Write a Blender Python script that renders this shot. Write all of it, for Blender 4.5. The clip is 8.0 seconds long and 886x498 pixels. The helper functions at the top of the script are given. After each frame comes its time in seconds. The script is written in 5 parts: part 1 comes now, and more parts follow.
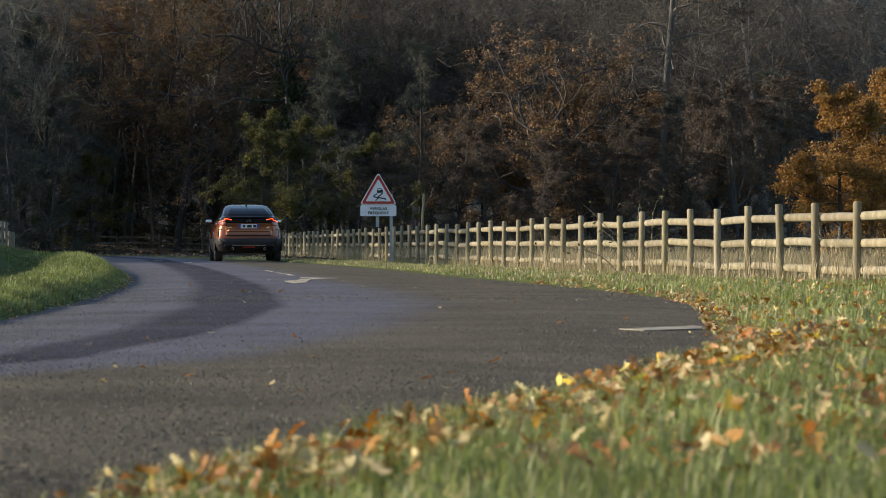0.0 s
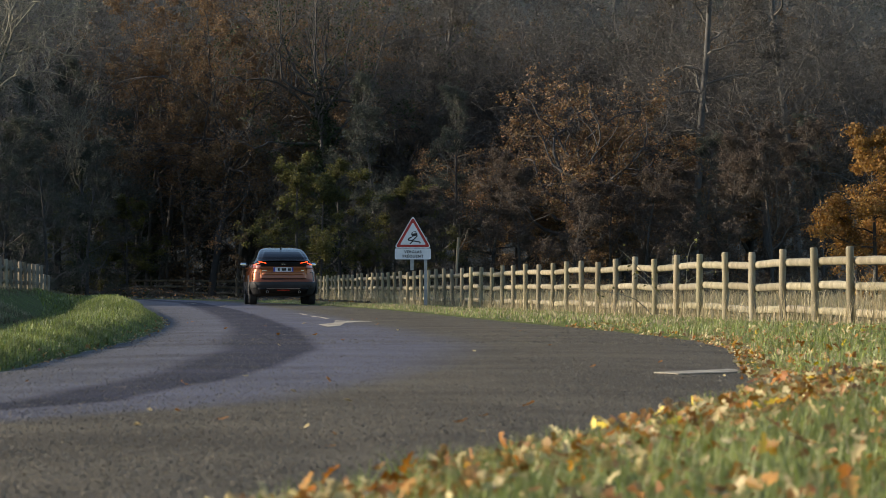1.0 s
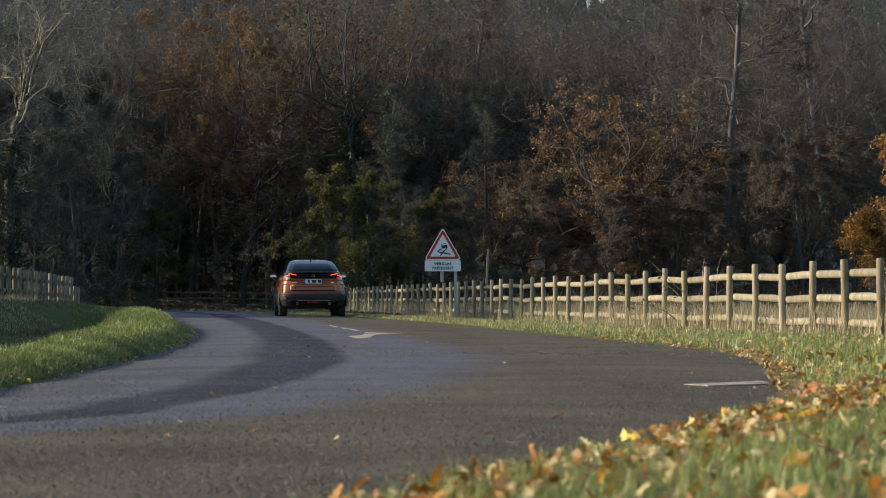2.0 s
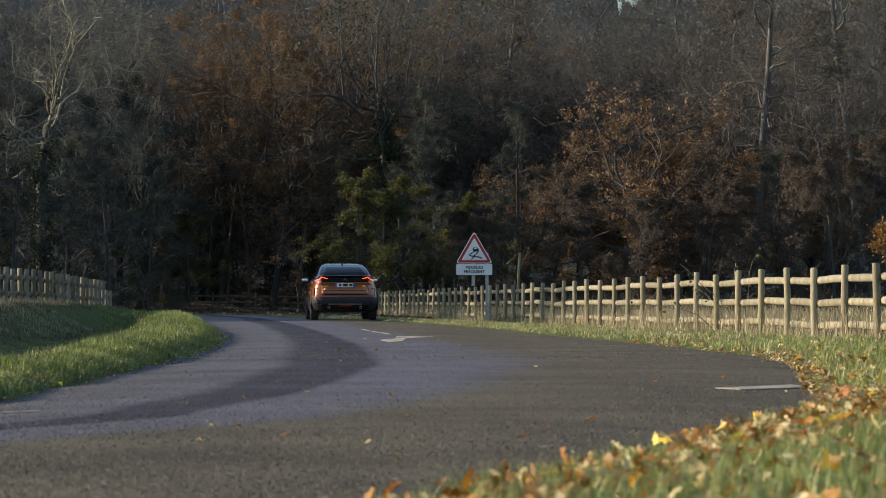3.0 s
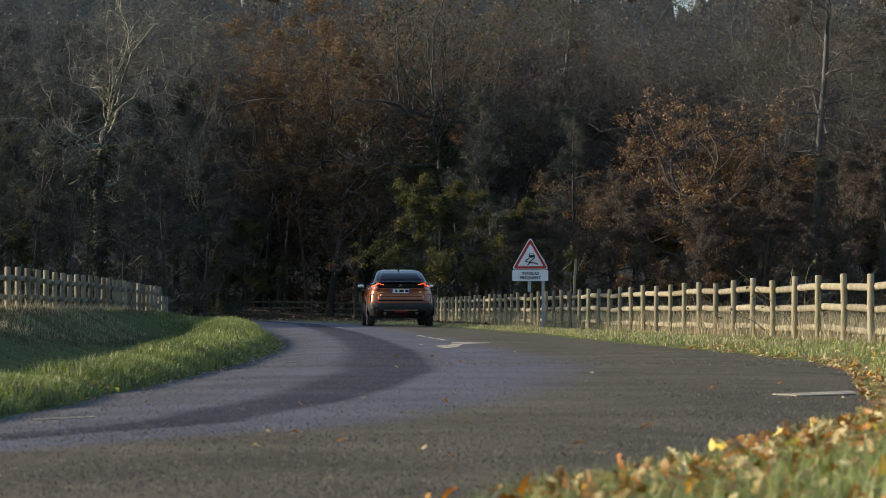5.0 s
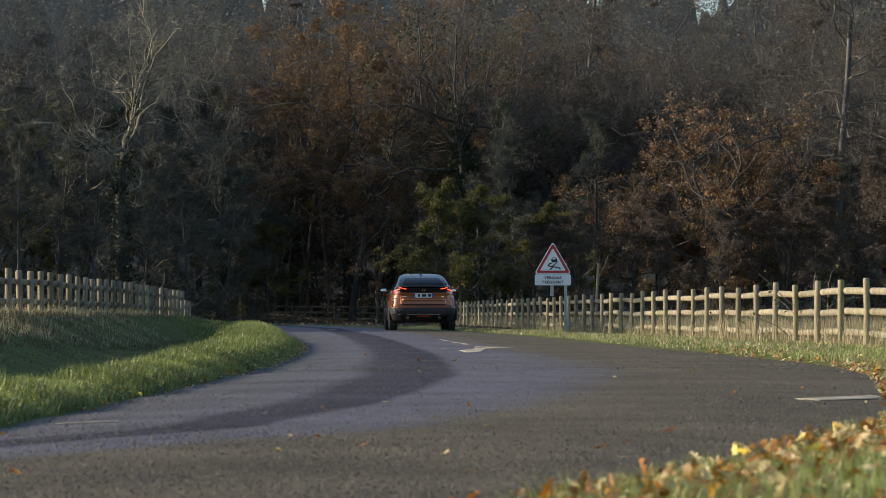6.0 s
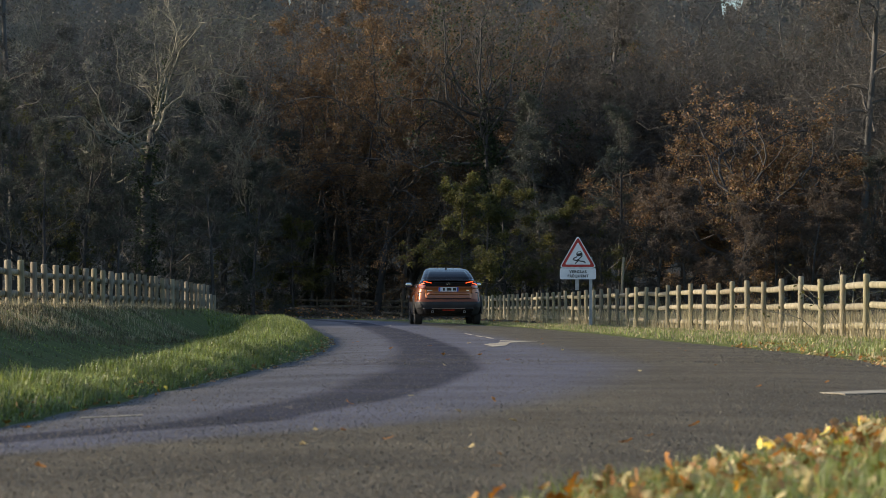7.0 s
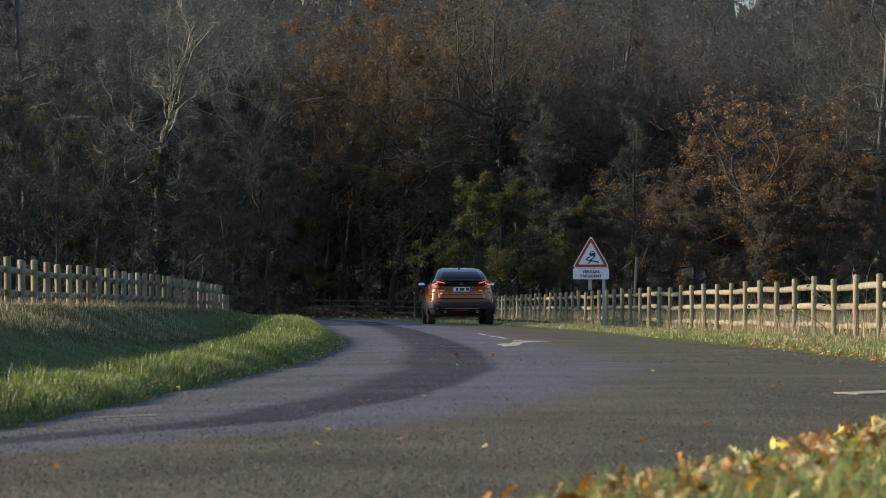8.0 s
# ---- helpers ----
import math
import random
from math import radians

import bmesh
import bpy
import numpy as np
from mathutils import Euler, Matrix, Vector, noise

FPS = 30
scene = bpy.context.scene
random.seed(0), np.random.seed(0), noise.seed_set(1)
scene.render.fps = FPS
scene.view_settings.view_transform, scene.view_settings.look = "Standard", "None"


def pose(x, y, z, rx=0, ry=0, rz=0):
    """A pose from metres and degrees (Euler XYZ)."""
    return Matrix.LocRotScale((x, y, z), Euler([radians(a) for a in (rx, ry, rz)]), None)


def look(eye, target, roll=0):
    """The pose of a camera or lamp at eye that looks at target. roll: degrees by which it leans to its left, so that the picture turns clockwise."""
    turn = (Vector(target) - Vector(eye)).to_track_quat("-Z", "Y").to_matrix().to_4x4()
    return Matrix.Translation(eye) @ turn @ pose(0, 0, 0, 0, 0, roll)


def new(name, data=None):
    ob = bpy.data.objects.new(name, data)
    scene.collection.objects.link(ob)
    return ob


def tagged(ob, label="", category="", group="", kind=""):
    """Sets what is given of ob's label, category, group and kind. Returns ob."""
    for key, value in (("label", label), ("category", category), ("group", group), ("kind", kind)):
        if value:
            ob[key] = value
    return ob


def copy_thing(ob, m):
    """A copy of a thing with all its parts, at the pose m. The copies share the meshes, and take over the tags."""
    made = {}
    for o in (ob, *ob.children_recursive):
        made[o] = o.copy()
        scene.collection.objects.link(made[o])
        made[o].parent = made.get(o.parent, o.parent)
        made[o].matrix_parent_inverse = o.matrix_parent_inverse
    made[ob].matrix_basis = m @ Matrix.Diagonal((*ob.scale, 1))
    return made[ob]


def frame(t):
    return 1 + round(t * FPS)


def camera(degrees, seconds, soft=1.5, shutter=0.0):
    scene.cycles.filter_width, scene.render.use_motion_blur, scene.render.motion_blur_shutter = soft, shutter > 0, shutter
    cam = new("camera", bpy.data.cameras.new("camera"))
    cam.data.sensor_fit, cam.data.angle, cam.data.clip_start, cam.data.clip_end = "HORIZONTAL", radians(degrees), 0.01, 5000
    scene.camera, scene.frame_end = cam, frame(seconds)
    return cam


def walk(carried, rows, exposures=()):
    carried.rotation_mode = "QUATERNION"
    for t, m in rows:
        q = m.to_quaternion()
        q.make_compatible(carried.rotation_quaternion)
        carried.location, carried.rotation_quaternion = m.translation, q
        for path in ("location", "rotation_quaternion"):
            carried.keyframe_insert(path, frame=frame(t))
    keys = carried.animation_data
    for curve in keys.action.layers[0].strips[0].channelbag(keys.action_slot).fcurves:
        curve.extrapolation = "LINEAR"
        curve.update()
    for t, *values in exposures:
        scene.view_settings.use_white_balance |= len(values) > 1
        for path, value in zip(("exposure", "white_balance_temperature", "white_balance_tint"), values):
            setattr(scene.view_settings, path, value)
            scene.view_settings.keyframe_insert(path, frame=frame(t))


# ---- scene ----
# Low camera on a grass verge beside a country road, turning slowly on the spot.
EYE = (0.0, 0.0, 0.42)
cam = camera(14.42, 8.0, soft=0.8)
cam.data.dof.use_dof, cam.data.dof.focus_distance, cam.data.dof.aperture_fstop = True, 105.0, 16.0
TURNS = [  # seconds, yaw, pitch
    (0.0, -3.477, -0.054), (0.2, -3.420, 0.116), (0.5, -3.307, 0.385), (1.0, -2.913, 0.654),
    (1.5, -2.602, 0.782), (1.7, -2.535, 0.815), (2.8, -2.023, 0.894), (3.0, -1.909, 0.908),
    (3.5, -1.627, 0.951), (4.0, -1.429, 0.979), (4.5, -1.203, 0.979), (6.0, -0.623, 1.078),
    (6.5, -0.425, 1.064), (7.0, -0.213, 0.979), (7.5, -0.128, 0.951), (8.0, 0.0, 0.979),
]
walk(cam, [(t, pose(*EYE, 90 + pitch, 0, yaw)) for t, yaw, pitch in TURNS], exposures=[(0.0, 0.64, 6800, 11), (8.0, 0.64, 6800, 11)])

# ---- light ----
SUN_AZ, SUN_EL = radians(-87), radians(17)   # azimuth from +y towards +x
world = bpy.data.worlds.new("sky")
scene.world = world
world.use_nodes = True
sky = world.node_tree.nodes.new("ShaderNodeTexSky")
sky.sky_type, sky.sun_disc = "NISHITA", False
sky.sun_elevation, sky.sun_rotation = SUN_EL, SUN_AZ
sky.ozone_density, sky.dust_density = 3.0, 1.5
world.node_tree.links.new(sky.outputs[0], world.node_tree.nodes["Background"].inputs[0])
world.node_tree.nodes["Background"].inputs[1].default_value = 0.14
sun = new("sun", bpy.data.lights.new("sun", "SUN"))
sun.data.energy, sun.data.angle, sun.data.color = 4.5, radians(0.6), (1.0, 0.86, 0.68)
to_sun = Vector((math.sin(SUN_AZ) * math.cos(SUN_EL), math.cos(SUN_AZ) * math.cos(SUN_EL), math.sin(SUN_EL)))
sun.matrix_world = look((-60, -30, 40), Vector((-60, -30, 40)) - to_sun)


# ---- materials ----
def material(name, dark, light, rough=0.8, metal=0.0, scale=8.0, fine=60.0, bump=0.2, vary="", vary_amount=0.0,
             stretch=(1, 1, 1), spec=0.5, coat=0.0, through_light=0.0, depth=0.01):
    """Two-scale noise between two colours, with fine relief; vary: 'object' or 'island' shifts hue and value piece by piece."""
    m = bpy.data.materials.new(name)
    m.use_nodes = True
    n, l = m.node_tree.nodes, m.node_tree.links
    b = n["Principled BSDF"]
    co = n.new("ShaderNodeTexCoord")
    mp = n.new("ShaderNodeMapping")
    mp.inputs["Scale"].default_value = stretch
    l.new(co.outputs["Object"], mp.inputs[0])
    big, small = n.new("ShaderNodeTexNoise"), n.new("ShaderNodeTexNoise")
    big.inputs["Scale"].default_value, big.inputs["Detail"].default_value = scale, 4
    small.inputs["Scale"].default_value, small.inputs["Detail"].default_value = fine, 3
    l.new(mp.outputs[0], big.inputs[0]), l.new(mp.outputs[0], small.inputs[0])
    add = n.new("ShaderNodeMath")
    add.operation = "MULTIPLY_ADD"
    l.new(small.outputs[0], add.inputs[0])
    add.inputs[1].default_value = 0.45
    l.new(big.outputs[0], add.inputs[2])
    ramp = n.new("ShaderNodeMapRange")
    ramp.inputs[1].default_value, ramp.inputs[2].default_value = 0.5, 0.95
    l.new(add.outputs[0], ramp.inputs[0])
    mix = n.new("ShaderNodeMix")
    mix.data_type = "RGBA"
    mix.inputs[6].default_value, mix.inputs[7].default_value = (*dark, 1), (*light, 1)
    l.new(ramp.outputs[0], mix.inputs[0])
    out = mix.outputs[2]
    if vary:
        src = n.new("ShaderNodeObjectInfo" if vary == "object" else "ShaderNodeNewGeometry")
        r = src.outputs["Random"] if vary == "object" else src.outputs["Random Per Island"]
        hsv = n.new("ShaderNodeHueSaturation")
        for k, (lo, hi) in (("Hue", (0.5 - 0.015 * vary_amount, 0.5 + 0.04 * vary_amount)),
                            ("Value", (1 - 0.6 * vary_amount, 1 + 0.6 * vary_amount)),
                            ("Saturation", (1 + 0.2 * vary_amount, 1 - 0.4 * vary_amount))):
            w = n.new("ShaderNodeMath")
            w.operation = "MULTIPLY"
            w.inputs[1].default_value = {"Hue": 7.31, "Value": 1.0, "Saturation": 3.77}[k]
            l.new(r, w.inputs[0])
            f = n.new("ShaderNodeMath")
            f.operation = "FRACT"
            l.new(w.outputs[0], f.inputs[0])
            g = n.new("ShaderNodeMapRange")
            g.inputs[3].default_value, g.inputs[4].default_value = lo, hi
            l.new(f.outputs[0] if k != "Value" else r, g.inputs[0])
            l.new(g.outputs[0], hsv.inputs[k])
        l.new(out, hsv.inputs["Color"])
        out = hsv.outputs[0]
    l.new(out, b.inputs["Base Color"])
    b.inputs["Roughness"].default_value, b.inputs["Metallic"].default_value = rough, metal
    b.inputs["Coat Weight"].default_value = coat
    b.inputs["Specular IOR Level"].default_value = spec
    b.inputs["Coat Roughness"].default_value = 0.04
    if bump:
        bp = n.new("ShaderNodeBump")
        bp.inputs["Strength"].default_value, bp.inputs["Distance"].default_value = bump, depth
        l.new(add.outputs[0], bp.inputs["Height"])
        l.new(bp.outputs[0], b.inputs["Normal"])
    if through_light:
        tr = n.new("ShaderNodeBsdfTranslucent")
        l.new(out, tr.inputs[0])
        ms = n.new("ShaderNodeMixShader")
        ms.inputs[0].default_value = through_light
        l.new(b.outputs[0], ms.inputs[1]), l.new(tr.outputs[0], ms.inputs[2])
        l.new(ms.outputs[0], n["Material Output"].inputs[0])
    return m


def glow(name, colour, strength):
    m = bpy.data.materials.new(name)
    m.use_nodes = True
    b = m.node_tree.nodes["Principled BSDF"]
    b.inputs["Base Color"].default_value = (*colour, 1)
    b.inputs["Emission Color"].default_value = (*colour, 1)
    b.inputs["Emission Strength"].default_value = strength
    return m


M_SOIL = material("soil_and_turf", (0.050, 0.066, 0.016), (0.105, 0.12, 0.034), 0.95, scale=1.3, fine=25, bump=0.6, spec=0.1)
M_GRASS = material("grass", (0.075, 0.098, 0.020), (0.255, 0.295, 0.070), 0.5, scale=0.8, fine=5, bump=0, vary="island", vary_amount=0.8, through_light=0.35)
# Paler version of the grass colour, used on the right-hand verges and field.
M_GRASS_PALE = material("paler_right_side_grass", (0.120, 0.150, 0.034), (0.33, 0.37, 0.105), 0.5, scale=0.8, fine=5, bump=0, vary="island", vary_amount=0.6, through_light=0.35)
M_STRAW = material("dry_grass", (0.30, 0.23, 0.12), (0.52, 0.43, 0.26), 0.7, scale=0.8, fine=5, bump=0, vary="island", vary_amount=0.5, through_light=0.3)
M_SCRUB = material("withered_weeds", (0.075, 0.062, 0.030), (0.20, 0.165, 0.085), 0.8, scale=0.8, fine=5, bump=0, vary="island", vary_amount=0.7, through_light=0.2)
M_LEAF = material("fallen_oak_leaf", (0.21, 0.076, 0.012), (0.44, 0.192, 0.034), 0.6, scale=40, fine=160, bump=0.2, vary="island", vary_amount=0.55, through_light=0.25)
M_LEAF_PALE = material("pale_fallen_leaf", (0.33, 0.255, 0.115), (0.60, 0.49, 0.25), 0.65, scale=40, fine=160, bump=0.2, vary="island", vary_amount=0.35, through_light=0.25)
M_LEAF_YELLOW = material("yellow_fallen_leaf", (0.55, 0.36, 0.02), (0.80, 0.58, 0.05), 0.6, scale=9, fine=70, bump=0.2, vary="island", vary_amount=0.35, through_light=0.3)
M_FENCE = material("weathered_round_timber", (0.135, 0.115, 0.070), (0.31, 0.275, 0.185), 0.85, scale=3, fine=40, bump=0.4, vary="object", vary_amount=0.35, stretch=(1, 1, 0.15))
# Fence timber again, darkened for the shade on the left and rear fences.
M_FENCE_DARK = material("shade_toned_weathered_timber", (0.100, 0.083, 0.055), (0.275, 0.232, 0.162), 0.85, scale=3, fine=40, bump=0.4, vary="object", vary_amount=0.5, stretch=(1, 1, 0.15))
M_BARK = material("dark_bark", (0.036, 0.034, 0.032), (0.078, 0.073, 0.068), 0.9, scale=2, fine=14, bump=0.5, vary="object", vary_amount=0.4, stretch=(1, 1, 0.3))
M_BARK_DULL = material("dull_grey_bark", (0.070, 0.068, 0.064), (0.140, 0.134, 0.124), 0.9, scale=2, fine=14, bump=0.5, vary="object", vary_amount=0.5, stretch=(1, 1, 0.3))
M_BARK_GREY = material("grey_bark", (0.062, 0.057, 0.049), (0.150, 0.138, 0.120), 0.9, scale=2, fine=14, bump=0.5, vary="object", vary_amount=0.3, stretch=(1, 1, 0.3))
M_BARK_PALE = material("pale_lichened_bark", (0.110, 0.103, 0.080), (0.28, 0.265, 0.200), 0.9, scale=2, fine=14, bump=0.5, vary="object", vary_amount=0.3, stretch=(1, 1, 0.3))
M_BEECH = material("orange_beech_leaves", (0.17, 0.085, 0.024), (0.38, 0.205, 0.062), 0.6, scale=0.7, fine=4, bump=0, vary="island", vary_amount=0.4, through_light=0.3, spec=0.12)
M_OAK = material("orange_oak_leaves", (0.125, 0.076, 0.042), (0.32, 0.190, 0.098), 0.55, scale=0.7, fine=4, bump=0, vary="island", vary_amount=0.7, through_light=0.3, spec=0.12)
M_RUSSET = material("russet_oak_leaves", (0.108, 0.069, 0.039), (0.240, 0.150, 0.078), 0.6, scale=0.5, fine=3, bump=0, vary="island", vary_amount=0.45, through_light=0.3, spec=0.12)
M_BROWN = material("brown_oak_leaves", (0.066, 0.060, 0.051), (0.140, 0.126, 0.106), 0.65, scale=0.5, fine=3, bump=0, vary="island", vary_amount=0.45, through_light=0.25, spec=0.12)
M_DULL = material("dull_russet_leaves", (0.075, 0.061, 0.050), (0.145, 0.112, 0.088), 0.65, scale=0.5, fine=3, bump=0, vary="island", vary_amount=0.4, through_light=0.25, spec=0.12)
M_GREEN = material("yellowing_green_leaves", (0.056, 0.059, 0.020), (0.165, 0.152, 0.046), 0.6, scale=0.7, fine=4, bump=0, vary="island", vary_amount=0.7, through_light=0.3, spec=0.12)
M_IVY = material("dark_ivy", (0.026, 0.036, 0.018), (0.060, 0.078, 0.034), 0.45, scale=0.7, fine=4, bump=0, vary="island", vary_amount=0.6, through_light=0.15, spec=0.12)
# Litter colour raised towards pale grey, so the deep wood's haze is painted in.
M_DEEP = material("haze_paled_litter", (0.105, 0.100, 0.093), (0.185, 0.175, 0.162), 0.85, scale=0.7, fine=4, bump=0, vary="island", vary_amount=0.6, through_light=0.1, spec=0.12)
M_OLIVE = material("olive_brush", (0.052, 0.059, 0.047), (0.108, 0.120, 0.094), 0.7, scale=0.5, fine=3, bump=0, vary="island", vary_amount=0.45, through_light=0.25, spec=0.12)
M_GALV = material("galvanised_steel", (0.30, 0.31, 0.32), (0.46, 0.47, 0.48), 0.45, metal=0.8, scale=6, fine=60, bump=0.05)
M_SIGN_WHITE = material("white_sign_sheet", (0.66, 0.68, 0.70), (0.80, 0.81, 0.82), 0.35, scale=4, fine=40, bump=0)
M_SIGN_RED = material("red_sign_sheet", (0.36, 0.02, 0.015), (0.50, 0.03, 0.022), 0.35, scale=4, fine=40, bump=0)
M_SIGN_BLACK = material("black_sign_print", (0.012, 0.012, 0.013), (0.02, 0.02, 0.02), 0.4, scale=4, fine=40, bump=0)
M_PAINT = material("worn_road_paint", (0.27, 0.24, 0.18), (0.55, 0.50, 0.40), 0.9, scale=3, fine=45, bump=0.3, spec=0.05)


# ---- mesh helpers ----
def mesh_of(name, verts, faces, mats, smooth=False, which=None):
    me = bpy.data.meshes.new(name)
    verts = np.asarray(verts, np.float32).reshape(-1, 3)
    if isinstance(faces, np.ndarray):
        k = faces.shape[1]
        me.vertices.add(len(verts))
        me.vertices.foreach_set("co", verts.ravel())
        me.loops.add(faces.size)
        me.loops.foreach_set("vertex_index", faces.astype(np.int32).ravel())
        me.polygons.add(len(faces))
        me.polygons.foreach_set("loop_start", np.arange(0, faces.size, k, dtype=np.int32))
        me.update(calc_edges=True)
    else:
        me.from_pydata(verts.tolist(), [], faces)
    for m in mats if isinstance(mats, (list, tuple)) else [mats]:
        me.materials.append(m)
    if which is not None:
        me.polygons.foreach_set("material_index", np.asarray(which, np.int32))
    if smooth:
        me.polygons.foreach_set("use_smooth", np.ones(len(me.polygons), bool))
    return me


def child(name, me, parent, label="", at=None):
    ob = new(name, me)
    ob.parent = parent
    if at is not None:
        ob.matrix_basis = at
    return tagged(ob, label=label)


def bm_mesh(name, bm, mats, smooth=False):
    me = bpy.data.meshes.new(name)
    bm.to_mesh(me)
    bm.free()
    for m in mats if isinstance(mats, (list, tuple)) else [mats]:
        me.materials.append(m)
    if smooth:
        me.polygons.foreach_set("use_smooth", np.ones(len(me.polygons), bool))
    return me


def part(name, bm, mat, parent, label="", smooth=False, at=None):
    return child(name, bm_mesh(name, bm, mat, smooth), parent, label, at)


def tubes(segs, sides=4):
    """Tapered prisms; segs: rows of x0 y0 z0 x1 y1 z1 r0 r1."""
    s = np.asarray(segs, float)
    p, q, r0, r1 = s[:, :3], s[:, 3:6], s[:, 6], s[:, 7]
    d = q - p
    d /= np.linalg.norm(d, axis=1, keepdims=True) + 1e-9
    ref = np.where(np.abs(d[:, 2:3]) > 0.9, [[1.0, 0, 0]], [[0, 0, 1.0]])
    u = np.cross(d, ref)
    u /= np.linalg.norm(u, axis=1, keepdims=True)
    w = np.cross(d, u)
    ang = np.arange(sides) * 2 * np.pi / sides
    ring = u[:, None] * np.cos(ang)[None, :, None] + w[:, None] * np.sin(ang)[None, :, None]
    v = np.concatenate([p[:, None] + ring * r0[:, None, None], q[:, None] + ring * r1[:, None, None]], 1)
    k = np.arange(sides)
    f = np.stack([k, (k + 1) % sides, (k + 1) % sides + sides, k + sides], 1)
    faces = (np.arange(len(s)) * 2 * sides)[:, None, None] + f[None]
    return v.reshape(-1, 3), faces.reshape(-1, 4)


def rand_dirs(rng, n):
    v = rng.normal(size=(n, 3))
    return v / np.linalg.norm(v, axis=1, keepdims=True)


def leaf_quads(rng, centres, size, flat=0.0):
    """Small folded-free leaf blades, one diamond each, turned at random."""
    n = len(centres)
    a = rand_dirs(rng, n)
    a[:, 2] *= 1 - flat
    b = np.cross(a, rand_dirs(rng, n))
    b /= np.linalg.norm(b, axis=1, keepdims=True) + 1e-9
    s = size * rng.uniform(0.6, 1.4, n)[:, None]
    v = np.stack([centres - a * s, centres - b * s * 0.55, centres + a * s, centres + b * s * 0.55], 1)
    return v.reshape(-1, 3), np.arange(4 * n).reshape(-1, 4)


def leaf_blades(rng, centres, size, flat=0.0):
    """Pointed leaves of one triangle each, for crowns far off."""
    n = len(centres)
    a = rand_dirs(rng, n)
    a[:, 2] *= 1 - flat
    b = np.cross(a, rand_dirs(rng, n))
    b /= np.linalg.norm(b, axis=1, keepdims=True) + 1e-9
    s = size * rng.uniform(0.7, 1.5, n)[:, None]
    v = np.stack([centres - a * s, centres + a * s * 0.6 - b * s * 0.7, centres + a * s * 0.6 + b * s * 0.7], 1)
    return v.reshape(-1, 3), np.arange(3 * n).reshape(-1, 3)


# ---- ground and road ----
RIGHT_Y = [-40, -12, -6, 0, 4, 4.9, 6.1, 8.3, 10.5, 12, 13.8, 17, 20, 24, 27, 30, 38, 49, 64, 79, 100, 125, 140, 156, 168, 176]
RIGHT_X = [-17, -5.8, -4.0, -2.2, -0.75, -0.43, -0.05, 0.60, 1.18, 1.57, 1.92, 2.40, 2.78, 3.27, 3.58, 3.7, 3.55, 3.15, 2.85, 2.3, 0.9, -1.2, -3.2, -8, -22, -40]
LEFT_Y = [-40, -12, -6, 0, 5, 9, 12.7, 16, 20, 26, 32, 40, 49, 68, 104, 125, 139, 149, 158, 166]
LEFT_X = [-21.5, -9.8, -7.4, -5.1, -3.2, -2.1, -1.60, -1.48, -1.36, -1.22, -1.12, -1.16, -1.40, -2.25, -3.9, -5.7, -8.7, -14, -26, -42]


def smooth_curve(ys, xs):
    fine = np.linspace(ys[0], ys[-1], 900)
    x = np.interp(fine, ys, xs)
    for _ in range(3):
        k = np.clip((np.abs(fine) * 0.06 / (fine[1] - fine[0])).astype(int), 2, 12)
        c = np.concatenate([[0], np.cumsum(x)])
        lo, hi = np.clip(np.arange(900) - k, 0, 899), np.clip(np.arange(900) + k, 0, 899)
        x = (c[hi + 1] - c[lo]) / (hi - lo + 1)
    return lambda y: np.interp(y, fine, x)


road_right, road_left = smooth_curve(RIGHT_Y, RIGHT_X), smooth_curve(LEFT_Y, LEFT_X)


def lumps(x, y, s):
    return (np.sin(x * s * 1.3 + 1.7 * np.sin(y * s * 0.7)) + np.sin(y * s * 1.1 + 2.1 * np.sin(x * s * 0.9 + 1.0)) + np.sin((x + y) * s * 2.3)) / 3


def step(a, b, v):
    t = np.clip((v - a) / (b - a), 0, 1)
    return t * t * (3 - 2 * t)


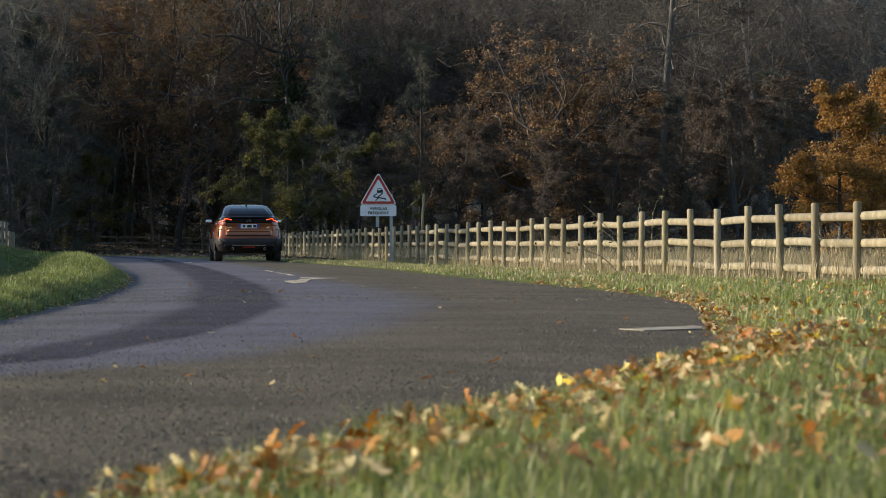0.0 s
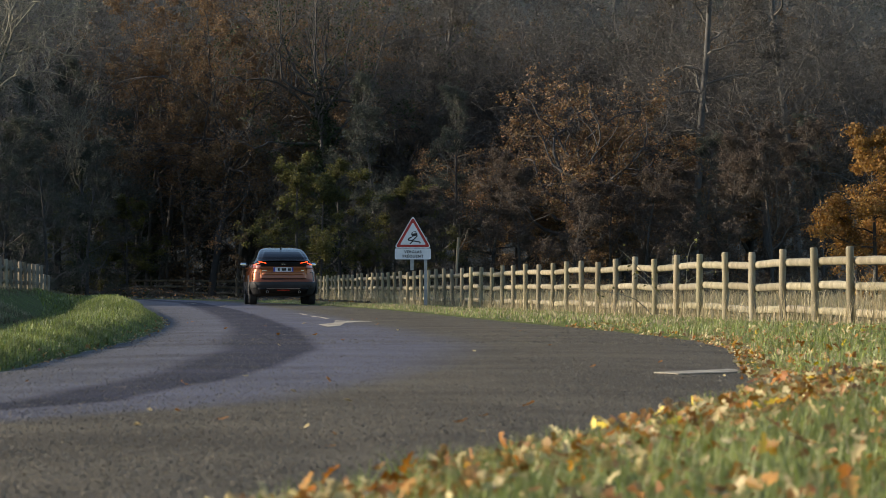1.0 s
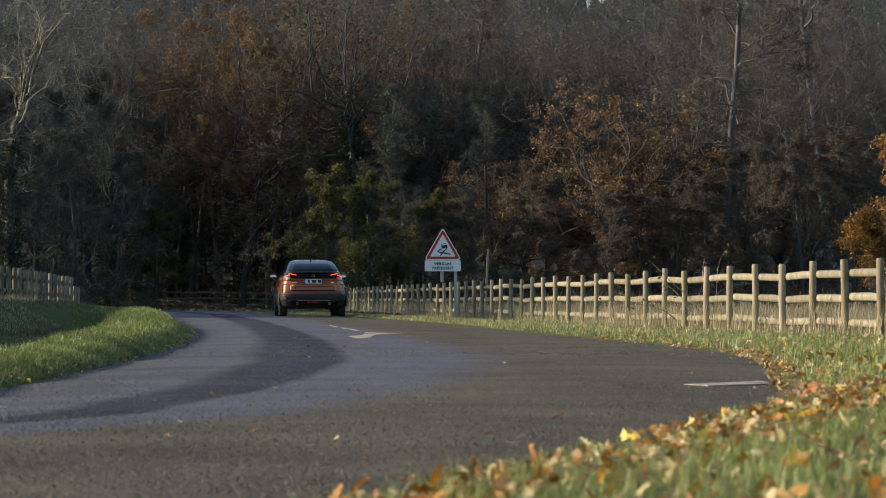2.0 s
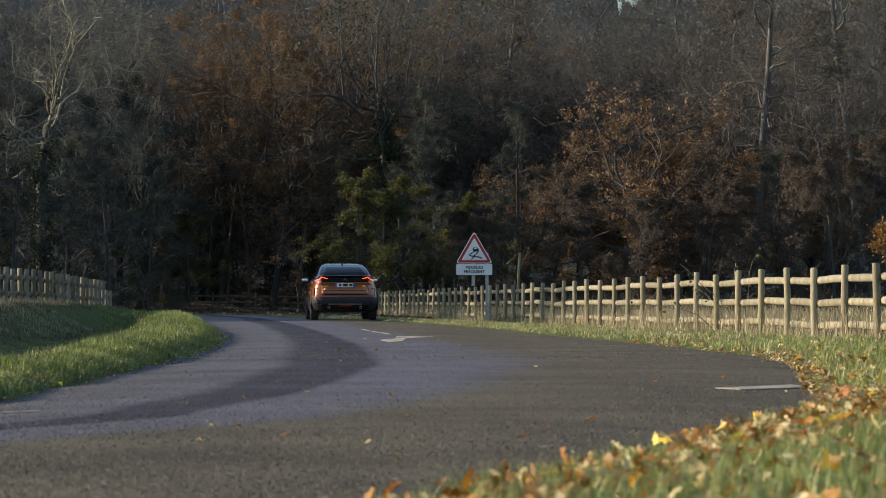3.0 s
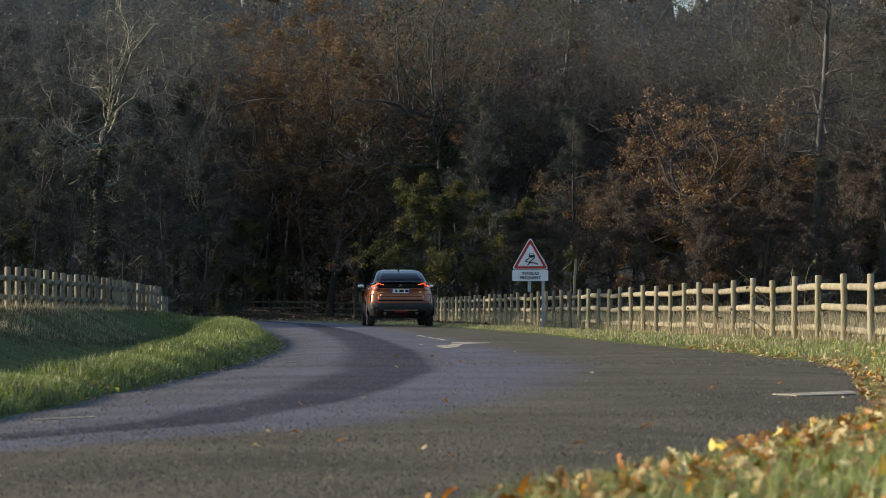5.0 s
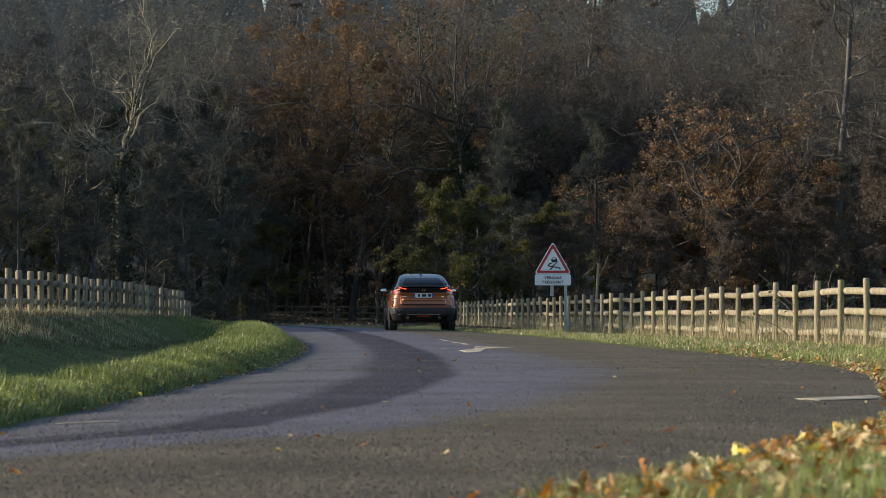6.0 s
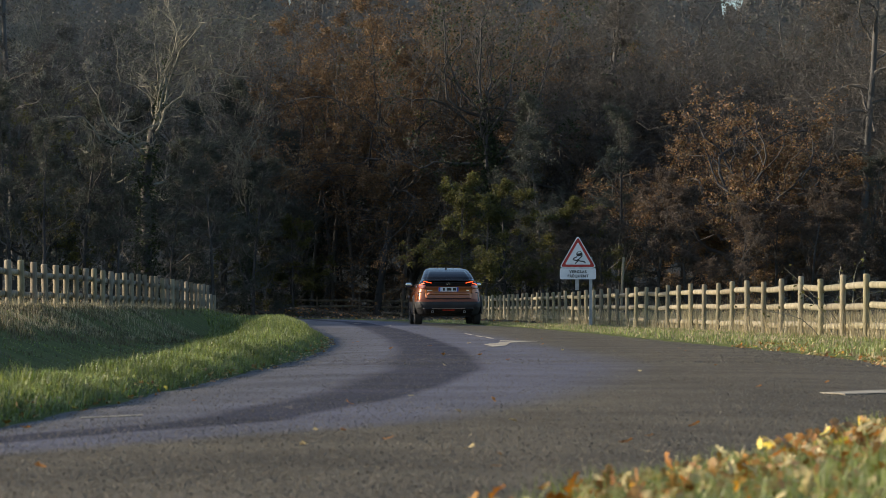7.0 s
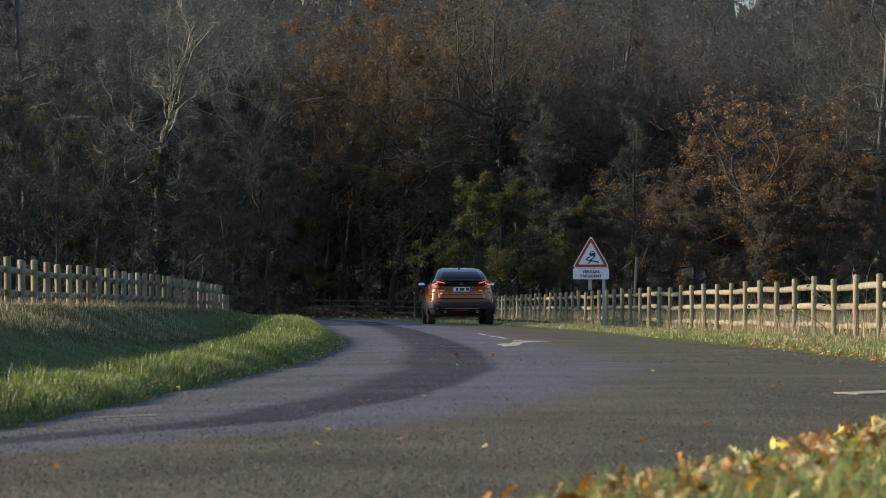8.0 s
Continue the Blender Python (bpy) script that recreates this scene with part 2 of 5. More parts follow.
def ground_z(x, y):
    """Height of the soil: level under the road, a low verge, a ditch and a bank on the left."""
    x, y = np.asarray(x, float), np.asarray(y, float)
    out_r, out_l = x - road_right(y), road_left(y) - x
    z = np.full(x.shape, -0.06)
    verge_r = 0.0 + 0.04 * step(0, 0.7, out_r) + 0.012 * lumps(x, y, 5.0) * step(0.1, 0.6, out_r) + 0.03 * lumps(x, y, 0.9) * step(0.5, 2.5, out_r) - 0.115 * step(0.4, 2.4, out_r) * step(28, 45, y)
    z = np.where(out_r > -0.08, -0.03 + (verge_r + 0.03) * step(-0.08, 0.08, out_r), z)
    top = np.interp(y, [0, 12, 20, 30, 44, 60, 110, 140], [-0.06, -0.06, -0.05, -0.01, 0.06, 0.13, 0.12, 0.0])
    crest = np.interp(y, [12, 20, 30, 60], [0.32, 0.36, 0.5, 0.85])
    hump = np.interp(y, [0, 10, 14, 18, 27, 44, 60, 110, 140], [0.05, 0.06, 0.07, 0.06, 0.11, 0.16, 0.19, 0.15, 0.0])
    verge_l = hump * step(-0.05, 0.72, out_l / crest) + 0.02 * lumps(x, y, 2.2) * step(0.1, 0.5, out_l)
    rise = np.maximum(step(3.1, 5.8, out_l), step(5.9, 8.0, -x) * step(45, 60, y))
    ditch = -(0.52 + hump - top) * step(0.0, 1.3, out_l - crest) * (1 - rise)
    bank = (0.28 + top - hump) * rise
    fade = 1 - step(136, 150, y)
    verge_l = verge_l + (ditch + bank) * fade
    z = np.where(out_l > -0.08, -0.03 + (verge_l + 0.03) * step(-0.08, 0.08, out_l), z)
    heap = 0.5 * np.exp(-((x + 6.5) / 3.0) ** 2 - ((y - 178) / 3.0) ** 2)
    return z + heap + 0.06 * lumps(x, y, 0.13) * step(8, 20, np.maximum(out_r, out_l))


def build_ground():
    gy = np.concatenate([np.linspace(-3000, -60, 12), np.linspace(-40, 0, 20), np.linspace(1, 40, 110), np.linspace(40.5, 130, 90), np.linspace(132, 260, 40), np.linspace(300, 4000, 14)])
    gx = np.concatenate([np.linspace(-3000, -60, 12), np.linspace(-50, -14, 18), np.linspace(-13, 10, 150), np.linspace(10.5, 60, 40), np.linspace(80, 3000, 12)])
    X, Y = np.meshgrid(gx, gy)
    Z = ground_z(X, Y)
    v = np.stack([X, Y, Z], -1).reshape(-1, 3)
    i = np.arange(len(gy) - 1)[:, None] * len(gx) + np.arange(len(gx) - 1)[None]
    f = np.stack([i, i + 1, i + 1 + len(gx), i + len(gx)], -1).reshape(-1, 4)
    tagged(new("ground", mesh_of("ground", v, f, M_SOIL, smooth=True)), "turf and bare soil of verges, ditch and field", "ground", kind="structure")


def asphalt():
    m = material("asphalt", (0.058, 0.052, 0.040), (0.124, 0.112, 0.088), 0.75, scale=0.9, fine=130, bump=1.0, depth=0.008)
    n, l = m.node_tree.nodes, m.node_tree.links
    b = n["Principled BSDF"]
    uv = n.new("ShaderNodeUVMap")
    uv.uv_map = "lane"
    sep = n.new("ShaderNodeSeparateXYZ")
    l.new(uv.outputs[0], sep.inputs[0])
    wob = n.new("ShaderNodeTexNoise")
    wob.inputs["Scale"].default_value, wob.inputs["Detail"].default_value = 0.35, 3
    tc = n.new("ShaderNodeTexCoord")
    l.new(tc.outputs["Object"], wob.inputs[0])
    pos = n.new("ShaderNodeMath")
    pos.operation = "MULTIPLY_ADD"
    l.new(wob.outputs[0], pos.inputs[0])
    pos.inputs[1].default_value = 0.35
    l.new(sep.outputs[0], pos.inputs[2])
    ramp = n.new("ShaderNodeValToRGB")   # tone across the road: polished wheel tracks, sky-reflection blue painted in, dark strip between
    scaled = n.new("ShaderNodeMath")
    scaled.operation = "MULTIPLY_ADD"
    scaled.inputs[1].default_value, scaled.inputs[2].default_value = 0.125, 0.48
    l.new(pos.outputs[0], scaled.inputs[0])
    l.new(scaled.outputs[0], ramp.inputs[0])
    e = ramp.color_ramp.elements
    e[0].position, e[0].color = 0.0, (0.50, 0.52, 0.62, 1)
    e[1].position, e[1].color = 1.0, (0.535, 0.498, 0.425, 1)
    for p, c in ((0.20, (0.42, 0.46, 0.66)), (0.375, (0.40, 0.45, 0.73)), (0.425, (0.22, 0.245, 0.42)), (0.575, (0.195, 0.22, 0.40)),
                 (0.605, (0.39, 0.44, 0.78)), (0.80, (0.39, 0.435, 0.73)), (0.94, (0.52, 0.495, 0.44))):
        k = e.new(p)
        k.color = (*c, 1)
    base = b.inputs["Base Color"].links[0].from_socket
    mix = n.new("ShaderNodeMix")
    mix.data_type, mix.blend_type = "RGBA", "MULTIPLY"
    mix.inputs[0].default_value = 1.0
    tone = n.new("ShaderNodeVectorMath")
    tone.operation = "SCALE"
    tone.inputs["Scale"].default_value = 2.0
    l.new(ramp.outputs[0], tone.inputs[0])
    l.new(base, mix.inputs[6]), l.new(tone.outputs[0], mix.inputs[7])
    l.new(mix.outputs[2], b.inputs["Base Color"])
    rg = n.new("ShaderNodeMapRange")
    rg.inputs[1].default_value, rg.inputs[2].default_value, rg.inputs[3].default_value, rg.inputs[4].default_value = 0.45, 0.6, 0.85, 0.62
    l.new(ramp.outputs[0], rg.inputs[0])
    l.new(rg.outputs[0], b.inputs["Roughness"])
    blue = n.new("ShaderNodeSeparateColor")
    l.new(ramp.outputs[0], blue.inputs[0])
    gl = n.new("ShaderNodeMapRange")
    gl.inputs[1].default_value, gl.inputs[2].default_value, gl.inputs[3].default_value, gl.inputs[4].default_value = 0.34, 0.76, 0.04, 0.42
    l.new(blue.outputs[2], gl.inputs[0])
    l.new(gl.outputs[0], b.inputs["Specular IOR Level"])
    return m


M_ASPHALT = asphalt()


def build_road():
    ys = np.concatenate([np.linspace(-38, 4, 40), np.linspace(4.3, 60, 200), np.linspace(60.5, 160, 100)])
    cols = 40
    rows = []
    for y in ys:
        a, b = float(road_left(y)), float(road_right(y))
        for c in range(cols):
            t = c / (cols - 1)
            x = a + (b - a) * t
            if c in (0, cols - 1):
                x += 0.03 * math.sin(y * 5.1 + c) + 0.02 * math.sin(y * 13.7)
            rows.append((x, y, 0.012 - 0.03 * (2 * t - 1) ** 4 + 0.003 * math.sin(y * 1.9 + x)))
    i = np.arange(len(ys) - 1)[:, None] * cols + np.arange(cols - 1)[None]
    f = np.stack([i, i + 1, i + 1 + cols, i + cols], -1).reshape(-1, 4)
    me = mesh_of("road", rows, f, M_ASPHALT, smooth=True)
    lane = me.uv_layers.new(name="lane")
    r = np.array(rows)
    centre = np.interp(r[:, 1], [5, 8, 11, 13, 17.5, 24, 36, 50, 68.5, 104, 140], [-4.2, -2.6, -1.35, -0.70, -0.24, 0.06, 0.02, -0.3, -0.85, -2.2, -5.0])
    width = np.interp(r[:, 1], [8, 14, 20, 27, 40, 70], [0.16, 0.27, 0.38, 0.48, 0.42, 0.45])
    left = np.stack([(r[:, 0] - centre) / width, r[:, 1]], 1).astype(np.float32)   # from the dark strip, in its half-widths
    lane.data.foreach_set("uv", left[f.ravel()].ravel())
    tagged(new("road", me), "worn grey asphalt country road with polished, sky-tinted bands", "road", kind="structure")


build_ground()
build_road()


def road_z(x, y):
    """Height of the cambered road surface."""
    t = (x - road_left(y)) / (road_right(y) - road_left(y))
    return 0.012 - 0.03 * (2 * t - 1) ** 4 + 0.003 * np.sin(y * 1.9 + x)


def marking(name, outline, label):
    """A flat strip of road paint."""
    bm = bmesh.new()
    face = bm.faces.new([bm.verts.new((x, y, float(road_z(x, y)) + 0.002)) for x, y in outline])
    ext = bmesh.ops.extrude_face_region(bm, geom=[face])
    for e in ext["geom"]:
        if isinstance(e, bmesh.types.BMVert):
            e.co.z += 0.003
    tagged(new(name, bm_mesh(name, bm, M_PAINT)), label, "road marking", kind="structure")


marking("road_arrow", [(0.617, 39.9), (0.678, 37.8), (0.843, 38.9), (0.965, 42.2), (1.35, 44.0), (1.043, 44.8), (0.904, 45.2), (0.819, 41.8)], "worn white lane arrow painted on the asphalt")
for xm, yy, run, ln in ((0.86, 48.3, -0.07, 2.2), (0.76, 51.2, -0.06, 1.4), (0.66, 54.6, -0.08, 2.6), (-1.04, 81, 0.10, 3.2), (-2.08, 95, 0.14, 4.0)):
    marking("centre_dash", [(xm - 0.022, yy), (xm + 0.022, yy), (xm + run + 0.022, yy + ln), (xm + run - 0.022, yy + ln)], "worn white centre line dash on the asphalt")
marking("edge_dash", [(1.93, 17.32), (2.03, 17.14), (2.56, 18.35), (2.47, 18.58)], "faded white paint dash at the road's edge")
marking("edge_dash", [(-1.36, 13.62), (-1.12, 13.66), (-1.12, 13.72), (-1.36, 13.68)], "faded white paint dash at the road's edge")


# ---- grass and leaves ----
def blades(rng, x, y, z, h, w, lean=0.5):
    """Curved grass blades of three triangles each."""
    n = len(x)
    az, bend = rng.uniform(0, 2 * np.pi, n), rng.uniform(0.1, 1, n) * lean
    h = h * rng.uniform(0.5, 1.3, n)
    side = np.stack([np.cos(az + 1.57), np.sin(az + 1.57), 0 * az], 1) * (w * rng.uniform(0.6, 1.3, n))[:, None]
    out = np.stack([np.cos(az), np.sin(az), 0 * az], 1)
    base = np.stack([x, y, z - 0.01], 1)
    mid = base + out * (h * bend * 0.3)[:, None] + np.stack([0 * h, 0 * h, h * 0.6], 1)
    tip = base + out * (h * bend)[:, None] + np.stack([0 * h, 0 * h, h * (1 - 0.35 * bend ** 2)], 1)
    v = np.stack([base - side, base + side, mid + side * 0.7, mid - side * 0.7, tip], 1).reshape(-1, 3)
    k = np.arange(n)[:, None] * 5
    f = np.concatenate([k + [0, 1, 2], k + [0, 2, 3], k + [3, 2, 4]], 1).reshape(-1, 3)
    return v, f


def scatter(rng, n, y0, y1, off0, off1, edge, sign, power=1.0):
    """Points between two distances from a road edge, thinning with distance when power < 1."""
    y = y0 + (y1 - y0) * rng.uniform(0, 1, n) ** power
    off = rng.uniform(0, 1, n)
    x = edge(y) + sign * (off0 + (off1 - off0) * off)
    return x, y


def grass_patch(name, label, seed, pts, h, w, mat, lean=0.5, clump=0.0, tall=None):
    rng = np.random.default_rng(seed)
    x, y = pts
    keep = rng.uniform(0, 1, len(x)) < 0.75 + 0.5 * lumps(x, y, 3.0)
    x, y = x[keep], y[keep]
    hh = h * (1 + clump * lumps(x, y, 1.6)) * (1 if tall is None else tall(x, y))
    v, f = blades(rng, x, y, ground_z(x, y), hh, w, lean)
    return tagged(new(name, mesh_of(name, v, f, mat)), label, "grass", kind="stuff")


rng = np.random.default_rng(5)
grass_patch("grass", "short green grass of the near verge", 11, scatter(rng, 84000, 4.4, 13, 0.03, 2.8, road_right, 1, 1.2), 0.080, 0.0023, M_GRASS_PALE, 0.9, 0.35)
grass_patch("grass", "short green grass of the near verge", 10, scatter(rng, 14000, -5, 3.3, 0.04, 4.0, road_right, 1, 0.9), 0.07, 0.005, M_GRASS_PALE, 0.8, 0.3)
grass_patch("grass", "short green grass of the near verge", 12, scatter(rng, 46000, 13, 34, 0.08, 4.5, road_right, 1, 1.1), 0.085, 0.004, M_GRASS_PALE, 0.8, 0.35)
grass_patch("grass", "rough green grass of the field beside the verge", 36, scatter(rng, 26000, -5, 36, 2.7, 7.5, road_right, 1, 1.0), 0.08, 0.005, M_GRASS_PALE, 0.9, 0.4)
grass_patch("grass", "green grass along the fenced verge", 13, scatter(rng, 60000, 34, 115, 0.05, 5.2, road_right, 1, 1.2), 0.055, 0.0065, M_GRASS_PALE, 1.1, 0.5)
grass_patch("grass", "bright green grass of the low verge beside the ditch", 14, scatter(rng, 105000, 11, 70, 0.02, 1.6, road_left, -1, 1.3), 0.062, 0.0033, M_GRASS, 1.2, 0.8, tall=lambda x, y: 0.65 + 0.5 * step(0.1, 0.4, road_left(y) - x))
grass_patch("grass", "bright green grass of the low verge beside the ditch", 39, scatter(rng, 30000, 10, 30, 0.0, 0.42, road_left, -1, 1.1), 0.055, 0.0030, M_GRASS, 1.2, 0.6)
grass_patch("grass", "bright green grass of the low verge beside the ditch", 15, scatter(rng, 20000, 70, 125, 0.05, 2.6, road_left, -1, 1.2), 0.10, 0.012, M_GRASS, 0.7, 0.4)
grass_patch("grass", "dark green grass in the ditch and on its bank", 16, scatter(rng, 52000, 25, 120, 1.6, 6.0, road_left, -1, 1.2), 0.030, 0.009, M_GRASS, 1.5, 0.4)


grass_patch("dry_grass", "dry straw-coloured blades among the verge grass", 24, scatter(rng, 14000, 3.2, 16, 0.03, 3.0, road_right, 1, 1.2), 0.07, 0.0022, M_STRAW, 1.0, 0.3)
grass_patch("dry_grass", "dry straw-coloured blades along the fenced verge", 25, scatter(rng, 30000, 16, 110, 0.05, 5.0, road_right, 1, 1.2), 0.065, 0.007, M_STRAW, 1.0, 0.3)

xs, ys = rng.uniform(-0.35, 0.12, 260), rng.uniform(4.2, 5.2, 260)
grass_patch("grass", "tuft of longer green blades at the very edge of the asphalt", 31, (xs, ys), 0.10, 0.002, M_GRASS, 0.9, 0.3)
xs, ys = rng.uniform(-0.5, 0.1, 12), rng.uniform(4.2, 5.0, 12)
grass_patch("dry_grass", "few pale dry blades at the edge of the asphalt", 32, (xs, ys), 0.13, 0.003, M_STRAW, 0.6, 0.3)


def fence_x(y):
    """Line of the right-hand fence."""
    return 7.02 - 0.0502 * (y - 59.7)


xs, ys = rng.uniform(-0.3, 1.6, 17000), 36 + 120 * rng.uniform(0, 1, 17000) ** 1.3
grass_patch("dry_grass", "tall straw-coloured grass along the fence", 17, (fence_x(ys) + xs, ys), 0.46, 0.005, M_STRAW, 0.8, 0.7)
xs, ys = rng.uniform(1.0, 22, 11000), 36 + 110 * rng.uniform(0, 1, 11000)
grass_patch("dry_grass", "tall straw-coloured grass of the field behind the fence", 18, (fence_x(ys) + xs, ys), 0.45, 0.010, M_STRAW, 0.6, 0.5)
xs, ys = rng.uniform(-1.2, 0.7, 15000), 48 + 70 * rng.uniform(0, 1, 15000) ** 1.3
grass_patch("dry_grass", "tall straw-coloured grass along the ditch-side fence", 19, (-8.9 + xs, ys), 0.20, 0.0035, M_STRAW, 0.6, 0.5)


xs, ys = rng.uniform(-8.0, -6.4, 5000), rng.uniform(46, 78, 5000)
keep = lumps(xs, ys, 0.9) > 0.05
grass_patch("scrub", "patches of withered weeds on the upper bank", 29, (xs[keep], ys[keep]), 0.12, 0.007, M_SCRUB, 1.3, 0.9)
xs, ys = rng.uniform(-8.4, -6.3, 14000), 46 + 50 * rng.uniform(0, 1, 14000) ** 1.3
keep = lumps(xs, ys, 1.3) > -0.1
grass_patch("dry_grass", "bleached tussocks on the upper bank", 33, (xs[keep], ys[keep]), 0.14, 0.004, M_STRAW, 1.2, 0.9)
xs, ys = rng.uniform(-8.5, -8.0, 260), rng.uniform(52, 84, 260)
grass_patch("dry_grass", "tall dead stalks leaning against the ditch-side fence", 37, (xs, ys), 0.42, 0.004, M_STRAW, 0.9, 0.5)
xs, ys = rng.uniform(-8.4, -5.9, 24000), 44 + 50 * rng.uniform(0, 1, 24000) ** 1.3
keep = lumps(xs, ys, 0.7) > -0.15
grass_patch("scrub", "brown dead weeds on the shoulder of the ditch bank", 38, (xs[keep], ys[keep]), 0.10, 0.006, M_SCRUB, 1.4, 0.9)
xs, ys = rng.uniform(-7.6, -4.0, 16000), 26 + 80 * rng.uniform(0, 1, 16000) ** 1.3
grass_patch("scrub", "dull withered growth among the grass of the ditch bank", 34, (xs, ys), 0.045, 0.006, M_SCRUB, 1.3, 0.9)
xs, ys = rng.uniform(-8.9, -7.3, 9000), 46 + 90 * rng.uniform(0, 1, 9000) ** 1.2
grass_patch("scrub", "brown withered weeds and rough grass on top of the bank", 27, (xs, ys), 0.09, 0.007, M_SCRUB, 1.2, 0.9)


def leaf_shapes(rng, x, y, z, size, tilt=0.6):
    """Lobed, curled oak leaves lying at all angles."""
    t = np.array([0.0, 0.16, 0.32, 0.46, 0.62, 0.78, 0.92, 1.0])
    half = np.array([0.02, 0.15, 0.08, 0.27, 0.12, 0.31, 0.16, 0.03])
    n = len(x)
    s = size * rng.uniform(0.6, 1.3, n)
    curl, fold = rng.uniform(-0.5, 0.9, n), rng.uniform(-0.2, 0.8, n)
    mid = np.stack([np.zeros((n, 8)), np.tile(t - 0.5, (n, 1)), curl[:, None] * (t - 0.5) ** 2], -1)
    up = fold[:, None] * half[None]
    lft = mid + np.stack([np.tile(-half, (n, 1)), np.zeros((n, 8)), up], -1)
    rgt = mid + np.stack([np.tile(half, (n, 1)), np.zeros((n, 8)), up * rng.uniform(0.2, 1.2, n)[:, None]], -1)
    v = np.stack([lft, mid, rgt], 2).reshape(n, 24, 3) * s[:, None, None]
    a, b, c = rng.uniform(0, 6.28, n), rng.normal(0, tilt, n), rng.normal(0, tilt, n)
    ca, sa, cb, sb, cc, sc = np.cos(a), np.sin(a), np.cos(b), np.sin(b), np.cos(c), np.sin(c)
    vx, vy, vz = v[..., 0], v[..., 1], v[..., 2]
    vy, vz = cb[:, None] * vy - sb[:, None] * vz, sb[:, None] * vy + cb[:, None] * vz
    vx, vz = cc[:, None] * vx + sc[:, None] * vz, -sc[:, None] * vx + cc[:, None] * vz
    vx, vy = ca[:, None] * vx - sa[:, None] * vy, sa[:, None] * vx + ca[:, None] * vy
    low = vz.min(1)
    v = np.stack([vx + x[:, None], vy + y[:, None], vz - low[:, None] + z[:, None]], -1)
    q = []
    for i in range(7):
        q += [(3 * i, 3 * i + 1, 3 * i + 4, 3 * i + 3), (3 * i + 1, 3 * i + 2, 3 * i + 5, 3 * i + 4)]
    f = (np.arange(n) * 24)[:, None, None] + np.array(q)[None]
    return v.reshape(-1, 3), f.reshape(-1, 4)


def leaf_litter(label, seed, pts, size, lift, tilt=0.6):
    rng = np.random.default_rng(seed)
    x, y = pts
    v, f = leaf_shapes(rng, x, y, ground_z(x, y) + lift * rng.uniform(0, 1, len(x)), size, tilt)
    kind = rng.choice(3, len(x), p=[0.56, 0.41, 0.03])
    tagged(new("fallen_leaves", mesh_of("fallen_leaves", v, f, [M_LEAF, M_LEAF_PALE, M_LEAF_YELLOW], which=np.repeat(kind, 14))), label, "leaves", kind="stuff")


leaf_litter("brown and cream fallen oak leaves lying in the verge grass", 21, scatter(rng, 1500, 5.2, 15, 0.05, 1.4, road_right, 1, 1.1), 0.044, 0.062, 0.5)
leaf_litter("brown and cream fallen oak leaves lying in the verge grass", 22, scatter(rng, 2100, 5.0, 32, 0.05, 3.2, road_right, 1, 1.2), 0.043, 0.068)
leaf_litter("brown and cream fallen oak leaves lying in the verge grass", 35, scatter(rng, 700, -5, 3.6, -0.02, 2.2, road_right, 1, 1.0), 0.041, 0.06)
leaf_litter("golden-brown fallen oak leaves heaped along the road's edge", 26, scatter(rng, 1900, 5.2, 14.5, 0.05, 0.50, road_right, 1, 1.0), 0.045, 0.064, 0.5)
leaf_litter("fallen oak leaves drifted along the road's edge", 23, scatter(rng, 1100, 14, 40, -0.25, 0.45, road_right, 1, 1.0), 0.05, 0.012, 0.4)
leaf_litter("small brown leaves piled in the gutter at the bend", 30, scatter(rng, 1100, 17, 29, -0.28, 0.4, road_right, 1, 1.0), 0.036, 0.02, 0.5)
leaf_litter("brown leaf bits caught along the far edge of the road", 28, scatter(rng, 620, 11, 50, -0.14, 0.10, road_left, -1, 1.0), 0.036, 0.012, 0.4)

# ---- fences ----
def round_post(h, r, mat, seed=0):
    rng = np.random.default_rng(seed)
    bm = bmesh.new()
    rings = []
    for z, k in ((-0.12, 1.0), (h * 0.5, 0.98), (h - 0.025, 0.96), (h - 0.006, 0.88), (h, 0.7)):
        off = rng.normal(0, 0.004, 2)
        rings.append([bm.verts.new((off[0] + r * k * math.cos(a), off[1] + r * k * math.sin(a), z)) for a in np.arange(12) * math.pi / 6])
    for a, b in zip(rings, rings[1:]):
        for i in range(12):
            bm.faces.new((a[i], a[(i + 1) % 12], b[(i + 1) % 12], b[i]))
    bm.faces.new(rings[-1])
    return bm_mesh("post", bm, mat, smooth=True)


def round_rail(length, r, mat, seed=0):
    rng = np.random.default_rng(seed)
    bm = bmesh.new()
    rings = []
    for y, k in ((0, 0.9), (0.02, 1.0), (length * 0.5, 1.03), (length - 0.02, 0.97), (length, 0.88)):
        off = rng.normal(0, 0.004, 2)
        rings.append([bm.verts.new((off[0] + r * k * math.cos(a) * 0.75, y, off[1] + r * k * math.sin(a))) for a in np.arange(8) * math.pi / 4])
    for a, b in zip(rings, rings[1:]):
        for i in range(8):
            bm.faces.new((b[i], b[(i + 1) % 8], a[(i + 1) % 8], a[i]))
    bm.faces.new(rings[0]), bm.faces.new(rings[-1][::-1])
    return bm_mesh("rail", bm, mat, smooth=True)


